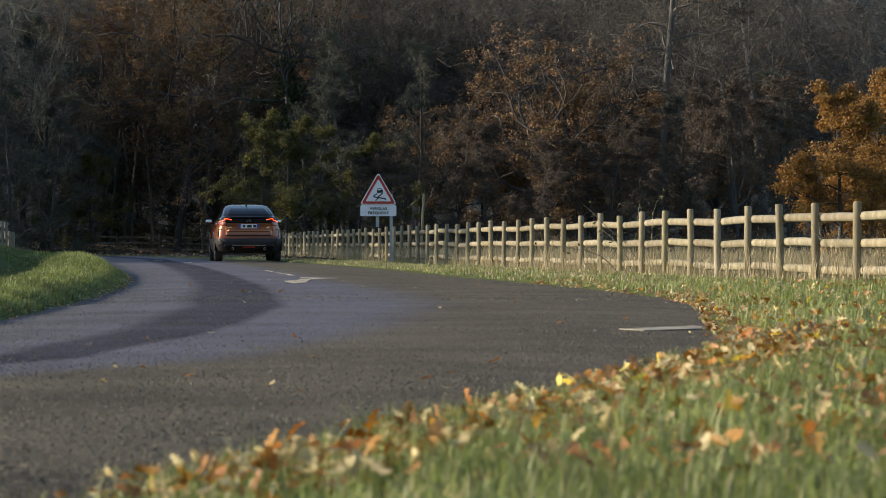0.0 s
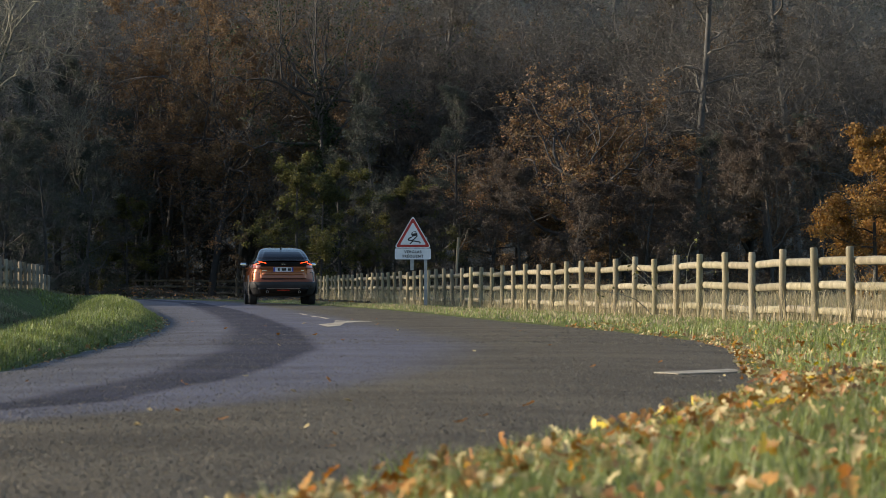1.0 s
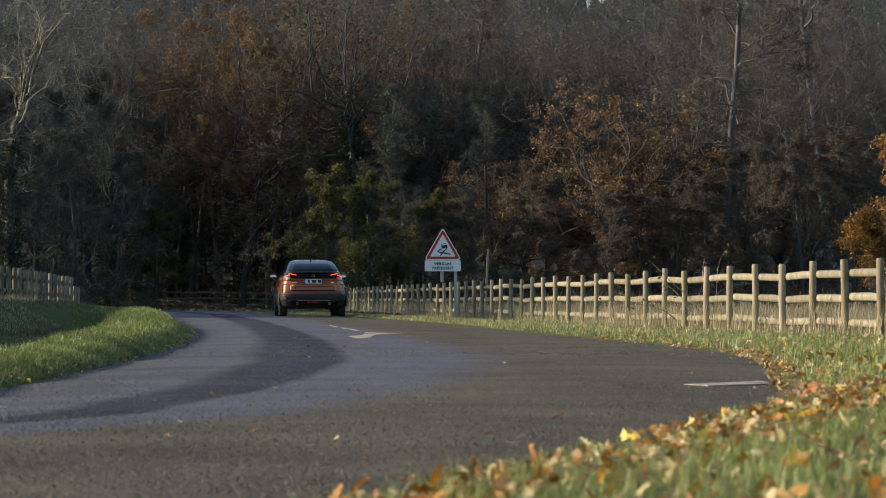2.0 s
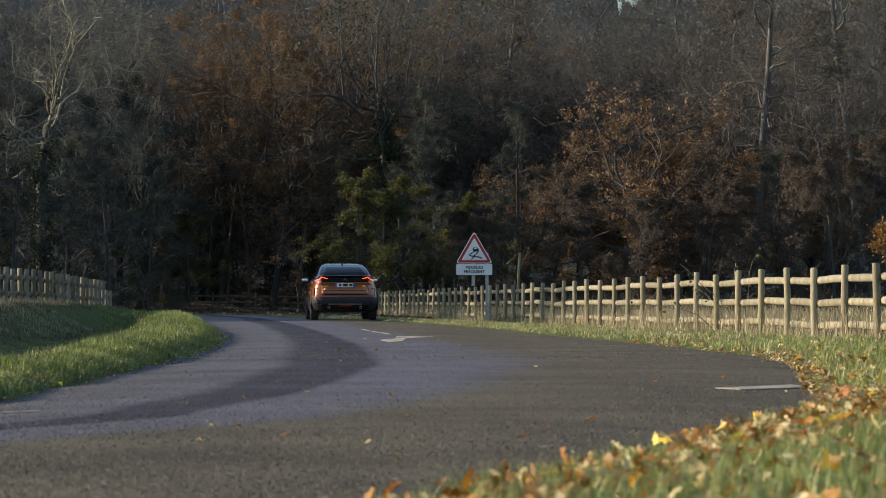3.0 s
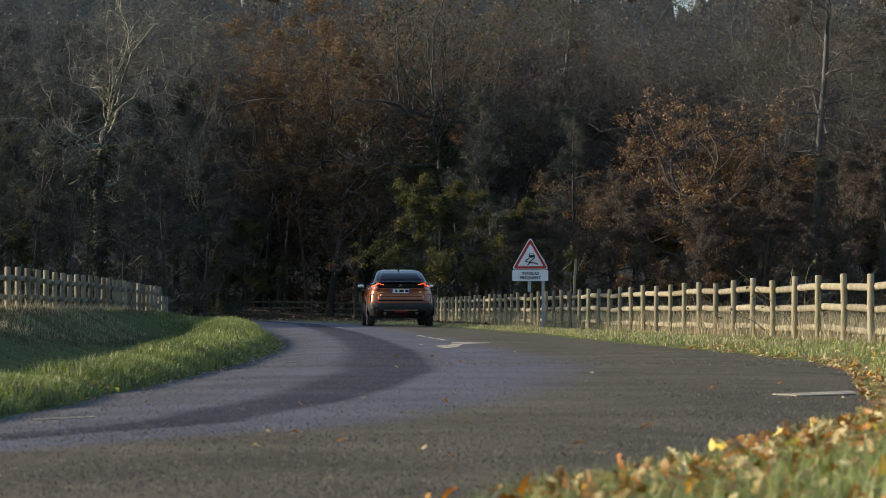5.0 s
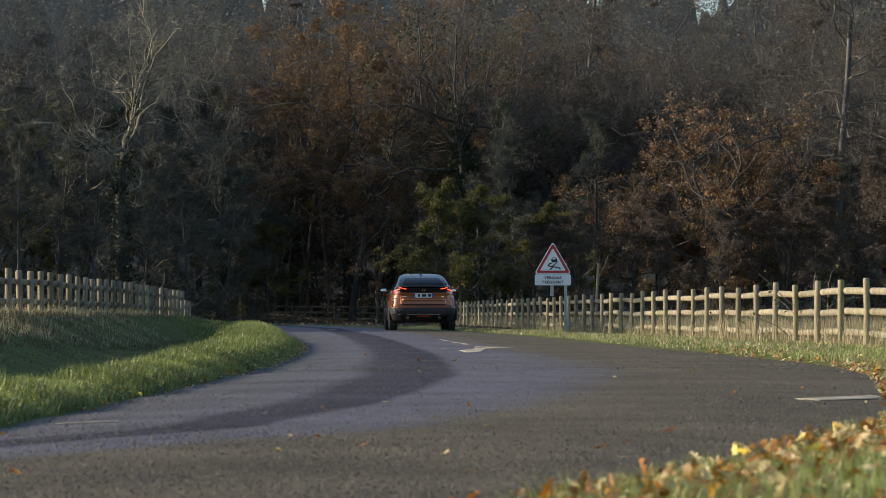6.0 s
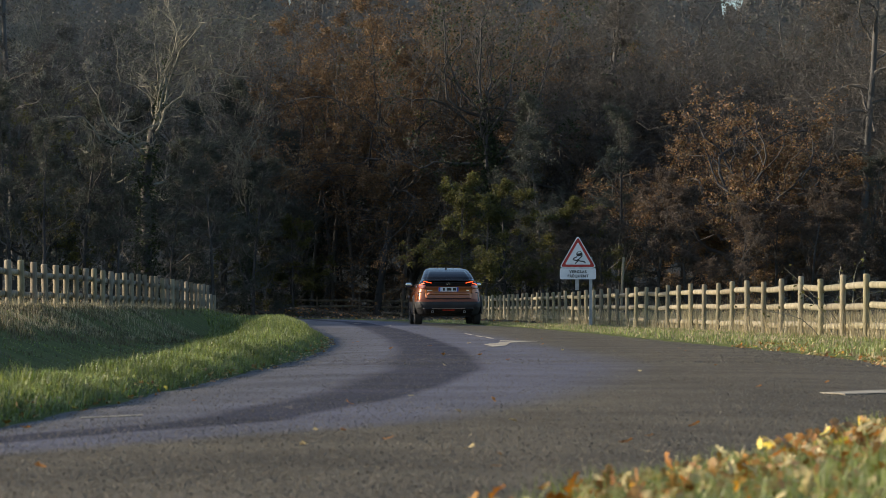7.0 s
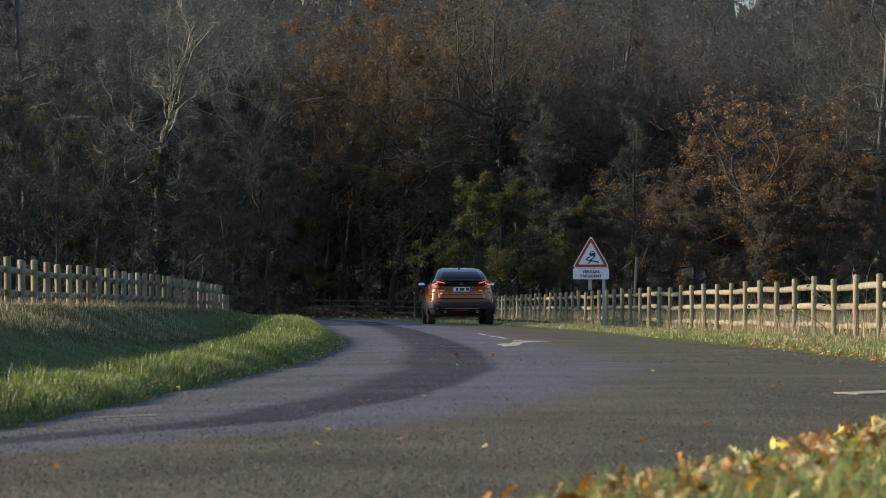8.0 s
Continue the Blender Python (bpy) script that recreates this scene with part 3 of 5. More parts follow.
def build_fence(label, points, height, rails, rail_side, post_r=0.055, rail_r=0.058, seed=0, mat=None):
    """Round posts at the given points with rails from post to post, set against one side of them."""
    rng = np.random.default_rng(seed)
    posts = [round_post(height, post_r, mat or M_FENCE, s) for s in range(3)]
    fence = new("fence")
    fence.location = (points[0][0], points[0][1], 0)
    tagged(fence, label, "fence")
    org = Vector(fence.location)
    zs = [float(ground_z(x, y)) for x, y in points]
    cache = {}
    for i, ((x, y), z) in enumerate(zip(points, zs)):
        child("post", posts[i % 3], fence, at=pose(x - org.x, y - org.y, z + rng.normal(0, 0.012), rng.normal(0, 0.8), rng.normal(0, 0.8), rng.uniform(0, 360)))
        if i + 1 == len(points):
            break
        a, b = Vector((x, y, z)), Vector((*points[i + 1], zs[i + 1]))
        d = b - a
        key = round(d.length, 1)
        if key not in cache:
            cache[key] = [round_rail(key + 0.05, rail_r, mat or M_FENCE, s) for s in range(3)]
        flat = Vector((d.x, d.y, 0)).normalized()
        side = Vector((flat.y, -flat.x, 0)) * rail_side * (post_r + rail_r * 0.35)
        for k, hz in enumerate(rails):
            p = a + side + Vector((0, 0, hz + rng.normal(0, 0.008))) - org
            turn = d.to_track_quat("Y", "Z").to_matrix().to_4x4()
            child("rail", cache[key][(i + k) % 3], fence, at=Matrix.Translation(p) @ turn)
    return fence


PITCH = 2.3
build_fence("weathered round-timber post and rail fence along the road", [(fence_x(y), y) for y in [43.5 - 3 * PITCH + PITCH * i for i in range(53)]], 1.06, (0.19, 0.53, 0.87), 1, seed=1)
build_fence("weathered post and rail fence on the ditch bank, darkened for shade", [(-8.7, y) for y in [60.8 - 3 * PITCH + PITCH * i for i in range(39)]], 1.05, (0.33, 0.78), -1, post_r=0.075, rail_r=0.065, seed=2, mat=M_FENCE_DARK)
build_fence("weathered post and rail fence at the wood's edge, darkened for shade", [(-13 + 2.3 * i, 190 - 0.25 * i) for i in range(11)], 1.15, (0.3, 0.62, 0.95), -1, seed=3, mat=M_FENCE_DARK)


# ---- chippings and leaves on the road ----
M_CHIP = material("bare_stone_chip", (0.055, 0.050, 0.041), (0.17, 0.156, 0.130), 0.7, scale=30, fine=200, bump=0, vary="island", vary_amount=1.1, spec=0.2)


def build_chippings(n, y0, y1, size, seed):
    """Stones of the surface dressing that stand proud of the binder."""
    rng = np.random.default_rng(seed)
    y = y0 + (y1 - y0) * rng.uniform(0, 1, n) ** 1.3
    a, b = road_left(y), road_right(y)
    a = np.maximum(a, -0.14 * y - 0.3)
    b = np.minimum(b, 0.2 * y + 0.3)
    t = rng.uniform(0.01, 0.99, n)
    x = a + (b - a) * t
    full = (x - road_left(y)) / (road_right(y) - road_left(y))
    z = 0.012 - 0.03 * (2 * full - 1) ** 4 + 0.003 * np.sin(y * 1.9 + x)
    u = x - road_left(y)
    worn = np.where((u > 0.2) & (u < 2.8), 0.9 - 0.35 * step(10, 16, y), 0.9) * (1 - 0.55 * step(16, 34, y))
    keep = rng.uniform(0, 1, n) < worn
    x, y, z = x[keep], y[keep], z[keep]
    n = len(x)
    s = size * rng.uniform(0.5, 1.5, n)
    az = rng.uniform(0, 6.28, n)[:, None] + np.array([0, 3.14])[None]
    base = np.stack([x[:, None] + np.cos(az) * s[:, None], y[:, None] + np.sin(az) * s[:, None], np.repeat(z[:, None], 2, 1) - 0.001], -1)
    tip = np.stack([x + rng.normal(0, 0.4, n) * s, y + rng.normal(0, 0.4, n) * s, z + s * rng.uniform(0.5, 1.3, n)], -1)
    v = np.concatenate([base, tip[:, None]], 1).reshape(-1, 3)
    f = np.arange(3 * n).reshape(-1, 3)
    tagged(new("road_chippings", mesh_of("road_chippings", v, f, M_CHIP)), "coarse grey stone chippings proud of the asphalt", "stones", kind="stuff")


build_chippings(260000, 4.5, 34, 0.0027, 91)
build_chippings(90000, 26, 75, 0.0046, 92)

rng = np.random.default_rng(93)
for i in range(44):
    yy = float(9 + 38 * rng.uniform(0, 1) ** 1.4)
    xx = float(rng.uniform(max(road_left(yy), -0.13 * yy) + 0.1, min(road_right(yy), 0.19 * yy) - 0.1))
    v, f = leaf_shapes(rng, np.zeros(1), np.zeros(1), np.zeros(1), 0.042, 0.25)
    mat = (M_LEAF, M_LEAF_PALE, M_LEAF)[i % 3]
    ob = new("fallen_leaf", mesh_of("fallen_leaf", v, f, mat))
    ob.location = (xx, yy, float(road_z(xx, yy)))
    tagged(ob, "dry pale oak leaf lying on the asphalt" if i % 3 == 1 else "curled brown oak leaf lying on the asphalt", "leaf", "leaves on the road")

# ---- road sign ----
def rounded(points, r, n=5):
    """Corners of a polygon rounded to radius r."""
    out = []
    m = len(points)
    for i in range(m):
        p, a, b = (Vector(points[i]), Vector(points[i - 1]), Vector(points[(i + 1) % m]))
        u, v = (a - p).normalized(), (b - p).normalized()
        ang = u.angle(v)
        t = r / math.tan(ang / 2)
        c = p + (u + v).normalized() * (r / math.sin(ang / 2))
        s, e = p + u * t - c, p + v * t - c
        for k in range(n + 1):
            w = s.lerp(e, k / n)
            out.append(tuple(c + w.normalized() * r))
    return out


def plate(points, y0, y1):
    """A flat plate standing in the xz plane between two depths, front towards -y."""
    bm = bmesh.new()
    front = [bm.verts.new((x, y0, z)) for x, z in points]
    back = [bm.verts.new((x, y1, z)) for x, z in points]
    n = len(points)
    bm.faces.new(front), bm.faces.new(back[::-1])
    for i in range(n):
        bm.faces.new((front[i], back[i], back[(i + 1) % n], front[(i + 1) % n]))
    bmesh.ops.recalc_face_normals(bm, faces=bm.faces)
    return bm


def bar(p0, p1, w):
    d = (Vector(p1) - Vector(p0))
    s = Vector((-d.y, d.x)).normalized() * w / 2
    return [tuple(Vector(p0) - s), tuple(Vector(p1) - s), tuple(Vector(p1) + s), tuple(Vector(p0) + s)]


def text_mesh(words, size, mat, depth=0.002):
    cu = bpy.data.curves.new("words", "FONT")
    cu.body, cu.size, cu.align_x, cu.align_y, cu.extrude = words, size, "CENTER", "CENTER", depth
    cu.space_character, cu.offset = 1.2, 0.004
    ob = new("words", cu)
    me = bpy.data.meshes.new_from_object(ob.evaluated_get(bpy.context.evaluated_depsgraph_get()))
    bpy.data.objects.remove(ob)
    me.materials.clear()
    me.materials.append(mat)
    return me


def build_sign(x, y):
    z = float(ground_z(x, y))
    sign = new("road_sign")
    sign.location = (x, y, z)
    tagged(sign, "triangular red-bordered ice warning sign with white plate on steel post", "road sign")
    low = 1.62
    tri = [(-0.515, low), (0.515, low), (0.0, low + 0.895)]
    inset = lambda k: [(px * k, low + 0.29 + (pz - low - 0.29) * k) for px, pz in tri]
    part("backing", plate(rounded(inset(1.0), 0.045), 0.0, 0.03), M_SIGN_WHITE, sign)
    part("red_border", plate(rounded(inset(0.93), 0.04), -0.004, 0.0), M_SIGN_RED, sign, "red retroreflective border")
    face = part("white_face", plate(rounded(inset(0.70), 0.02), -0.008, -0.004), M_SIGN_WHITE, sign, "white face of the triangle")
    car = [(-0.02, low + 0.31), (0.13, low + 0.34), (0.12, low + 0.40), (0.07, low + 0.46), (-0.03, low + 0.44), (-0.05, low + 0.37)]
    part("car_symbol", plate(car, -0.011, -0.008), M_SIGN_BLACK, face, "black skidding car symbol")
    part("symbol_window", plate([(-0.01, low + 0.39), (0.09, low + 0.41), (0.06, low + 0.445), (-0.01, low + 0.43)], -0.013, -0.011), M_SIGN_WHITE, face)
    for a, b in (((-0.03, 0.30), (-0.10, 0.27)), ((-0.10, 0.27), (-0.14, 0.22)), ((-0.14, 0.22), (0.0, 0.19)), ((0.0, 0.19), (-0.08, 0.11)),
                 ((0.12, 0.33), (0.03, 0.24)), ((0.03, 0.24), (-0.03, 0.20)), ((-0.03, 0.20), (0.20, 0.16)), ((0.20, 0.16), (0.19, 0.12))):
        part("skid_mark", plate(bar((a[0], low + a[1]), (b[0], low + b[1]), 0.032), -0.011, -0.008), M_SIGN_BLACK, face)
    panel = part("text_plate", plate(rounded([(-0.5, low - 0.32), (0.5, low - 0.32), (0.5, low - 0.015), (-0.5, low - 0.015)], 0.04), 0.0, 0.03), M_SIGN_WHITE, sign, "white text plate")
    for words, zz in (("VERGLAS", low - 0.115), ("FR\u00c9QUENT", low - 0.235)):
        child("lettering", text_mesh(words, 0.102, M_SIGN_BLACK), panel, "black capital letters", pose(0, -0.003, zz, 90, 0, 0))
    post = part("post", plate(rounded([(-0.04, -0.4), (0.04, -0.4), (0.04, low + 0.3), (-0.04, low + 0.3)], 0.005, 2), 0.032, 0.11), M_GALV, sign, "galvanised steel post", at=pose(0.36, 0, 0))
    stub = part("rear_post", plate(rounded([(-0.045, low - 0.62), (0.045, low - 0.62), (0.045, low + 0.4), (-0.045, low + 0.4)], 0.005, 2), 0.032, 0.11), M_GALV, sign, "short galvanised steel bracket post", at=pose(-0.02, 0, 0))
    for zz in (low + 0.12, low - 0.16):
        part("clamp", plate([(-0.35, zz - 0.02), (0.45, zz - 0.02), (0.45, zz + 0.02), (-0.35, zz + 0.02)], 0.030, 0.036), M_GALV, sign)
    sign.rotation_euler = (0, 0, radians(2))


build_sign(4.1, 97.0)


def build_pole(x, y):
    pts = [(0, 0, -0.3), (0.02, 0, 0.7), (0.05, 0.0, 1.4), (0.09, 0.01, 2.1)]
    v, f = tubes([(*a, *b, 0.042, 0.038) for a, b in zip(pts, pts[1:])], 8)
    ob = new("wooden_stake", mesh_of("wooden_stake", v, f, M_FENCE_DARK, smooth=True))
    ob.location = (x, y, float(ground_z(x, y)))
    tagged(ob, "grey leaning wooden stake behind the fence", "stake")


build_pole(5.88, 108)

# ---- car ----
M_COPPER = material("copper_orange_paint", (0.205, 0.054, 0.012), (0.28, 0.077, 0.017), 0.30, metal=0.55, scale=0.8, fine=300, bump=0, coat=1.0)
M_PLASTIC = material("black_textured_plastic", (0.018, 0.0185, 0.020), (0.034, 0.035, 0.037), 0.55, scale=5, fine=220, bump=0.15, depth=0.002, spec=0.25)
M_GLOSS = material("gloss_black_trim", (0.006, 0.006, 0.007), (0.011, 0.011, 0.012), 0.10, scale=2, fine=60, bump=0, spec=0.25)
M_TINT = material("tinted_car_glass", (0.007, 0.008, 0.011), (0.012, 0.014, 0.018), 0.03, scale=2, fine=60, bump=0, spec=0.06)
M_TYRE = material("tyre_rubber", (0.015, 0.015, 0.015), (0.03, 0.03, 0.029), 0.8, scale=6, fine=90, bump=0.3)
M_RIM = material("grey_alloy", (0.22, 0.22, 0.23), (0.38, 0.38, 0.39), 0.3, metal=0.9, scale=6, fine=90, bump=0)
M_CHROME = material("bright_metal_trim", (0.55, 0.55, 0.56), (0.70, 0.70, 0.71), 0.15, metal=1.0, scale=6, fine=90, bump=0)
M_MIRROR = material("mirror_glass", (0.50, 0.53, 0.56), (0.55, 0.58, 0.61), 0.04, metal=1.0, scale=2, fine=20, bump=0)
M_LENS = material("red_lamp_glass", (0.16, 0.03, 0.025), (0.34, 0.12, 0.10), 0.08, scale=9, fine=70, bump=0, coat=1.0)
M_PLATE_WHITE = material("white_plate_sheet", (0.62, 0.63, 0.66), (0.74, 0.75, 0.78), 0.4, scale=6, fine=60, bump=0)
M_PLATE_BLUE = material("blue_plate_band", (0.02, 0.06, 0.36), (0.03, 0.08, 0.44), 0.4, scale=6, fine=60, bump=0)
M_TAIL = glow("lit_tail_lamp", (1.0, 0.07, 0.015), 2.4)
M_FOG = material("red_reflector", (0.30, 0.012, 0.008), (0.42, 0.02, 0.012), 0.12, scale=20, fine=120, bump=0, coat=1.0)

SHELL_Z = [0.20, 0.27, 0.40, 0.52, 0.60, 0.66, 0.80, 0.92, 1.00, 1.06, 1.12, 1.15, 1.25, 1.33, 1.40, 1.46, 1.50, 1.525]
REAR = [0.42, 0.15, 0.03, 0.00, 0.01, 0.05, 0.07, 0.07, 0.06, 0.06, 0.05, 0.11, 0.30, 0.55, 0.85, 1.20, 1.60, 2.00]
FRONT = [4.00, 4.25, 4.33, 4.36, 4.35, 4.34, 4.26, 4.05, 3.70, 3.42, 3.25, 3.18, 3.00, 2.87, 2.75, 2.60, 2.45, 2.25]
HALF = [0.74, 0.84, 0.88, 0.895, 0.90, 0.90, 0.885, 0.845, 0.815, 0.785, 0.75, 0.73, 0.68, 0.645, 0.605, 0.545, 0.44, 0.25]
ROUND = 8.0


def shell_at(z):
    return [float(np.interp(z, SHELL_Z, t)) for t in (REAR, FRONT, HALF)]


def shell_y(x, z):
    """Depth of the car's rear surface behind a point across and up."""
    a, b, h = shell_at(z)
    k = min(abs(x) / h, 0.999)
    return (a + b) / 2 - (b - a) / 2 * (1 - k ** ROUND) ** (1 / ROUND)


def shell(z0, z1, steps, keep=lambda x, y, z: True, out=0.0):
    """A band of the car's outer surface between two heights."""
    bm = bmesh.new()
    n, rings = 72, []
    for z in np.linspace(z0, z1, steps):
        a, b, h = shell_at(float(z))
        ring = []
        for i in range(n):
            t = 2 * math.pi * i / n
            c, s = math.cos(t), math.sin(t)
            x = (h + out) * math.copysign(abs(c) ** (2 / ROUND), c)
            y = (a + b) / 2 + ((b - a) / 2 + out) * math.copysign(abs(s) ** (2 / ROUND), s)
            ring.append(bm.verts.new((x, y, z)))
        rings.append(ring)
    for p, q in zip(rings, rings[1:]):
        for i in range(n):
            j = (i + 1) % n
            c = (p[i].co + q[j].co) / 2
            if keep(c.x, c.y, c.z):
                bm.faces.new((p[i], p[j], q[j], q[i]))
    return bm, rings


def panel(corners, out, nx=14, nz=6, thick=0.012):
    """A panel that follows the rear surface; corners (x, z): lower left, lower right, upper right, upper left."""
    bm = bmesh.new()
    (ax, az), (bx, bz), (cx, cz), (dx, dz) = corners
    grid = []
    for k in (0, 1):
        rows = []
        for j in range(nz + 1):
            v, row = j / nz, []
            for i in range(nx + 1):
                u = i / nx
                x = (ax * (1 - u) + bx * u) * (1 - v) + (dx * (1 - u) + cx * u) * v
                z = (az * (1 - u) + bz * u) * (1 - v) + (dz * (1 - u) + cz * u) * v
                row.append(bm.verts.new((x, shell_y(x, z) - out + k * thick, z)))
            rows.append(row)
        grid.append(rows)
    f, g = grid
    for j in range(nz):
        for i in range(nx):
            bm.faces.new((f[j][i], f[j][i + 1], f[j + 1][i + 1], f[j + 1][i]))
            bm.faces.new((g[j][i], g[j + 1][i], g[j + 1][i + 1], g[j][i + 1]))
    rim = [(0, i) for i in range(nx)] + [(j, nx) for j in range(nz)] + [(nz, nx - i) for i in range(nx)] + [(nz - j, 0) for j in range(nz)]
    for (j0, i0), (j1, i1) in zip(rim, rim[1:] + rim[:1]):
        bm.faces.new((f[j1][i1], f[j0][i0], g[j0][i0], g[j1][i1]))
    bmesh.ops.recalc_face_normals(bm, faces=bm.faces)
    return bm


def lathe(profile, n=40):
    """Turned shape round the x axis; profile rows of x, radius, closed."""
    bm = bmesh.new()
    rings = [[bm.verts.new((x, r * math.cos(2 * math.pi * i / n), r * math.sin(2 * math.pi * i / n))) for i in range(n)] for x, r in profile]
    for p, q in zip(rings, rings[1:] + rings[:1]):
        for i in range(n):
            bm.faces.new((p[i], q[i], q[(i + 1) % n], p[(i + 1) % n]))
    bmesh.ops.recalc_face_normals(bm, faces=bm.faces)
    return bm


def ring_part(x, z, r, depth, out, n=24):
    bm = bmesh.new()
    prof = [(0, r), (0, r * 0.72), (depth, r * 0.72), (depth, r)]
    rings = [[bm.verts.new((rr * math.cos(2 * math.pi * i / n), y, rr * math.sin(2 * math.pi * i / n))) for i in range(n)] for y, rr in prof]
    for p, q in zip(rings, rings[1:] + rings[:1]):
        for i in range(n):
            bm.faces.new((p[i], q[i], q[(i + 1) % n], p[(i + 1) % n]))
    bmesh.ops.recalc_face_normals(bm, faces=bm.faces)
    bmesh.ops.translate(bm, verts=bm.verts, vec=(x, shell_y(x, z) - out, z))
    return bm


def blob(size, n=14, power=2.6):
    """A soft rounded block."""
    bm = bmesh.new()
    bmesh.ops.create_uvsphere(bm, u_segments=n * 2, v_segments=n, radius=1)
    for v in bm.verts:
        v.co = Vector([math.copysign(abs(c) ** (2 / power), c) * s for c, s in zip(v.co, size)])
    return bm


def add_wheel(car, x, y, flip):
    tyre = part("wheel", lathe([(-0.10, 0.235), (-0.108, 0.29), (-0.10, 0.325), (-0.075, 0.338), (0.075, 0.338), (0.10, 0.325), (0.108, 0.29), (0.10, 0.235)]), M_TYRE, car, "black road tyre on a grey alloy rim", smooth=True, at=pose(x, y, 0.338))
    side = 0.095 * flip
    part("rim", lathe([(side, 0.236), (side - 0.02 * flip, 0.21), (side - 0.09 * flip, 0.20), (side - 0.09 * flip, 0.236)]), M_RIM, tyre, smooth=True)
    for k in range(5):
        bm = bmesh.new()
        bmesh.ops.create_cube(bm, size=1, matrix=pose(0, 0, 0, 72 * k) @ Matrix.Translation((side - 0.03 * flip, 0, 0.11)) @ Matrix.Diagonal((0.025, 0.06, 0.22, 1)))
        part("spoke", bm, M_RIM, tyre)
    part("hub", lathe([(side - 0.04 * flip, 0.0), (side - 0.04 * flip, 0.055), (side - 0.01 * flip, 0.045), (side - 0.01 * flip, 0.0)], 16), M_RIM, tyre)


def build_car(m):
    car = new("car")
    car.matrix_basis = m
    tagged(car, "copper orange hatchback with black roof and lit tail lamps", "car")
    arch = lambda x, y, z, r: abs(x) > 0.6 and min(math.hypot(y - 0.80, z - 0.34), math.hypot(y - 3.47, z - 0.34)) < r
    bm, _ = shell(0.60, 1.06, 24, lambda x, y, z: not arch(x, y, z, 0.37) and not (y < 0.2 and abs(x) < 0.60 and z > 0.67))
    part("body", bm, M_COPPER, car, "copper orange metallic paintwork", smooth=True)
    bm, rings = shell(0.20, 0.60, 22, lambda x, y, z: not arch(x, y, z, 0.37))
    bm.faces.new(rings[0])
    part("bumper", bm, M_PLASTIC, car, "matt black plastic bumper and sills", smooth=True)
    bm, rings = shell(1.06, 1.46, 30, lambda x, y, z: True)
    bm.faces.new(rings[-1])
    part("greenhouse", bm, M_GLOSS, car, "gloss black pillars", smooth=True)
    bm, rings = shell(1.425, 1.525, 10, out=0.006)
    bm.faces.new(rings[-1])
    part("roof", bm, M_GLOSS, car, "gloss black roof reflecting the sky", smooth=True)
    # inner floor and arches
    bm = bmesh.new()
    bmesh.ops.create_cube(bm, size=1, matrix=Matrix.Translation((0, 2.15, 0.45)) @ Matrix.Diagonal((1.15, 3.7, 0.5, 1)))
    bmesh.ops.bevel(bm, geom=bm.edges[:], offset=0.04, segments=2, affect="EDGES")
    part("underbody", bm, M_PLASTIC, car)
    for sx in (-1, 1):
        for y in (0.80, 3.47):
            bm = bmesh.new()
            rows = []
            for i in range(15):
                t = math.pi * (-0.05 + 1.1 * i / 14)
                rows.append([bm.verts.new((sx * (0.55 + 0.352 * k), y + r * math.cos(t), 0.34 + r * math.sin(t))) for k, r in ((0, 0.375), (1, 0.375), (1, 0.43), (0.93, 0.435))])
            for p, q in zip(rows, rows[1:]):
                for k in range(3):
                    bm.faces.new((p[k], q[k], q[k + 1], p[k + 1]))
            part("wheel_arch", bm, M_PLASTIC, car, smooth=True)
            add_wheel(car, sx * 0.77, y, sx)
    # tailgate
    gate = part("tailgate", panel([(-0.600, 0.675), (0.600, 0.675), (0.628, 1.0), (-0.628, 1.0)], 0.004, 20, 10, 0.03), M_COPPER, car, "copper orange tailgate", smooth=True)
    part("tailgate_recess", panel([(-0.56, 0.775), (0.56, 0.775), (0.54, 0.845), (-0.54, 0.845)], 0.020, 14, 3), M_COPPER, gate, smooth=True)
    part("tailgate_seam", panel([(-0.585, 0.672), (0.585, 0.672), (0.585, 0.682), (-0.585, 0.682)], 0.009, 14, 2, 0.006), M_GLOSS, gate)
    part("trim_band", panel([(-0.62, 1.0), (0.62, 1.0), (0.66, 1.115), (-0.66, 1.115)], 0.010, 20, 4), M_GLOSS, gate, "gloss black band between the lamps", smooth=True)
    number = part("number_plate", panel([(-0.26, 0.865), (0.26, 0.865), (0.26, 0.975), (-0.26, 0.975)], 0.022, 8, 2, 0.012), M_PLATE_WHITE, gate, "white plate with blue ends and dark bars")
    for x0 in (-0.26, 0.215):
        part("blue_band", panel([(x0, 0.866), (x0 + 0.045, 0.866), (x0 + 0.045, 0.974), (x0, 0.974)], 0.025, 2, 2, 0.004), M_PLATE_BLUE, number)
    for x0, w in ((-0.15, 0.055), (-0.045, 0.12), (0.115, 0.085)):
        part("dark_bar", panel([(x0, 0.885), (x0 + w, 0.885), (x0 + w, 0.955), (x0, 0.955)], 0.025, 2, 2, 0.004), M_SIGN_BLACK, number)
    for zz in (1.045, 1.075):
        for sx in (-1, 1):
            part("badge", panel([(0.0, zz + 0.022), (sx * 0.05, zz - 0.012), (sx * 0.05, zz - 0.002), (0.0, zz + 0.034)], 0.016, 2, 2, 0.006), M_CHROME, gate, "bright metal badge")
    part("badge", panel([(-0.57, 0.885), (-0.43, 0.885), (-0.43, 0.898), (-0.57, 0.898)], 0.012, 2, 2, 0.005), M_CHROME, gate, "bright metal badge")
    part("badge", panel([(0.46, 0.885), (0.54, 0.885), (0.54, 0.905), (0.46, 0.905)], 0.012, 2, 2, 0.005), M_CHROME, gate, "bright metal badge")
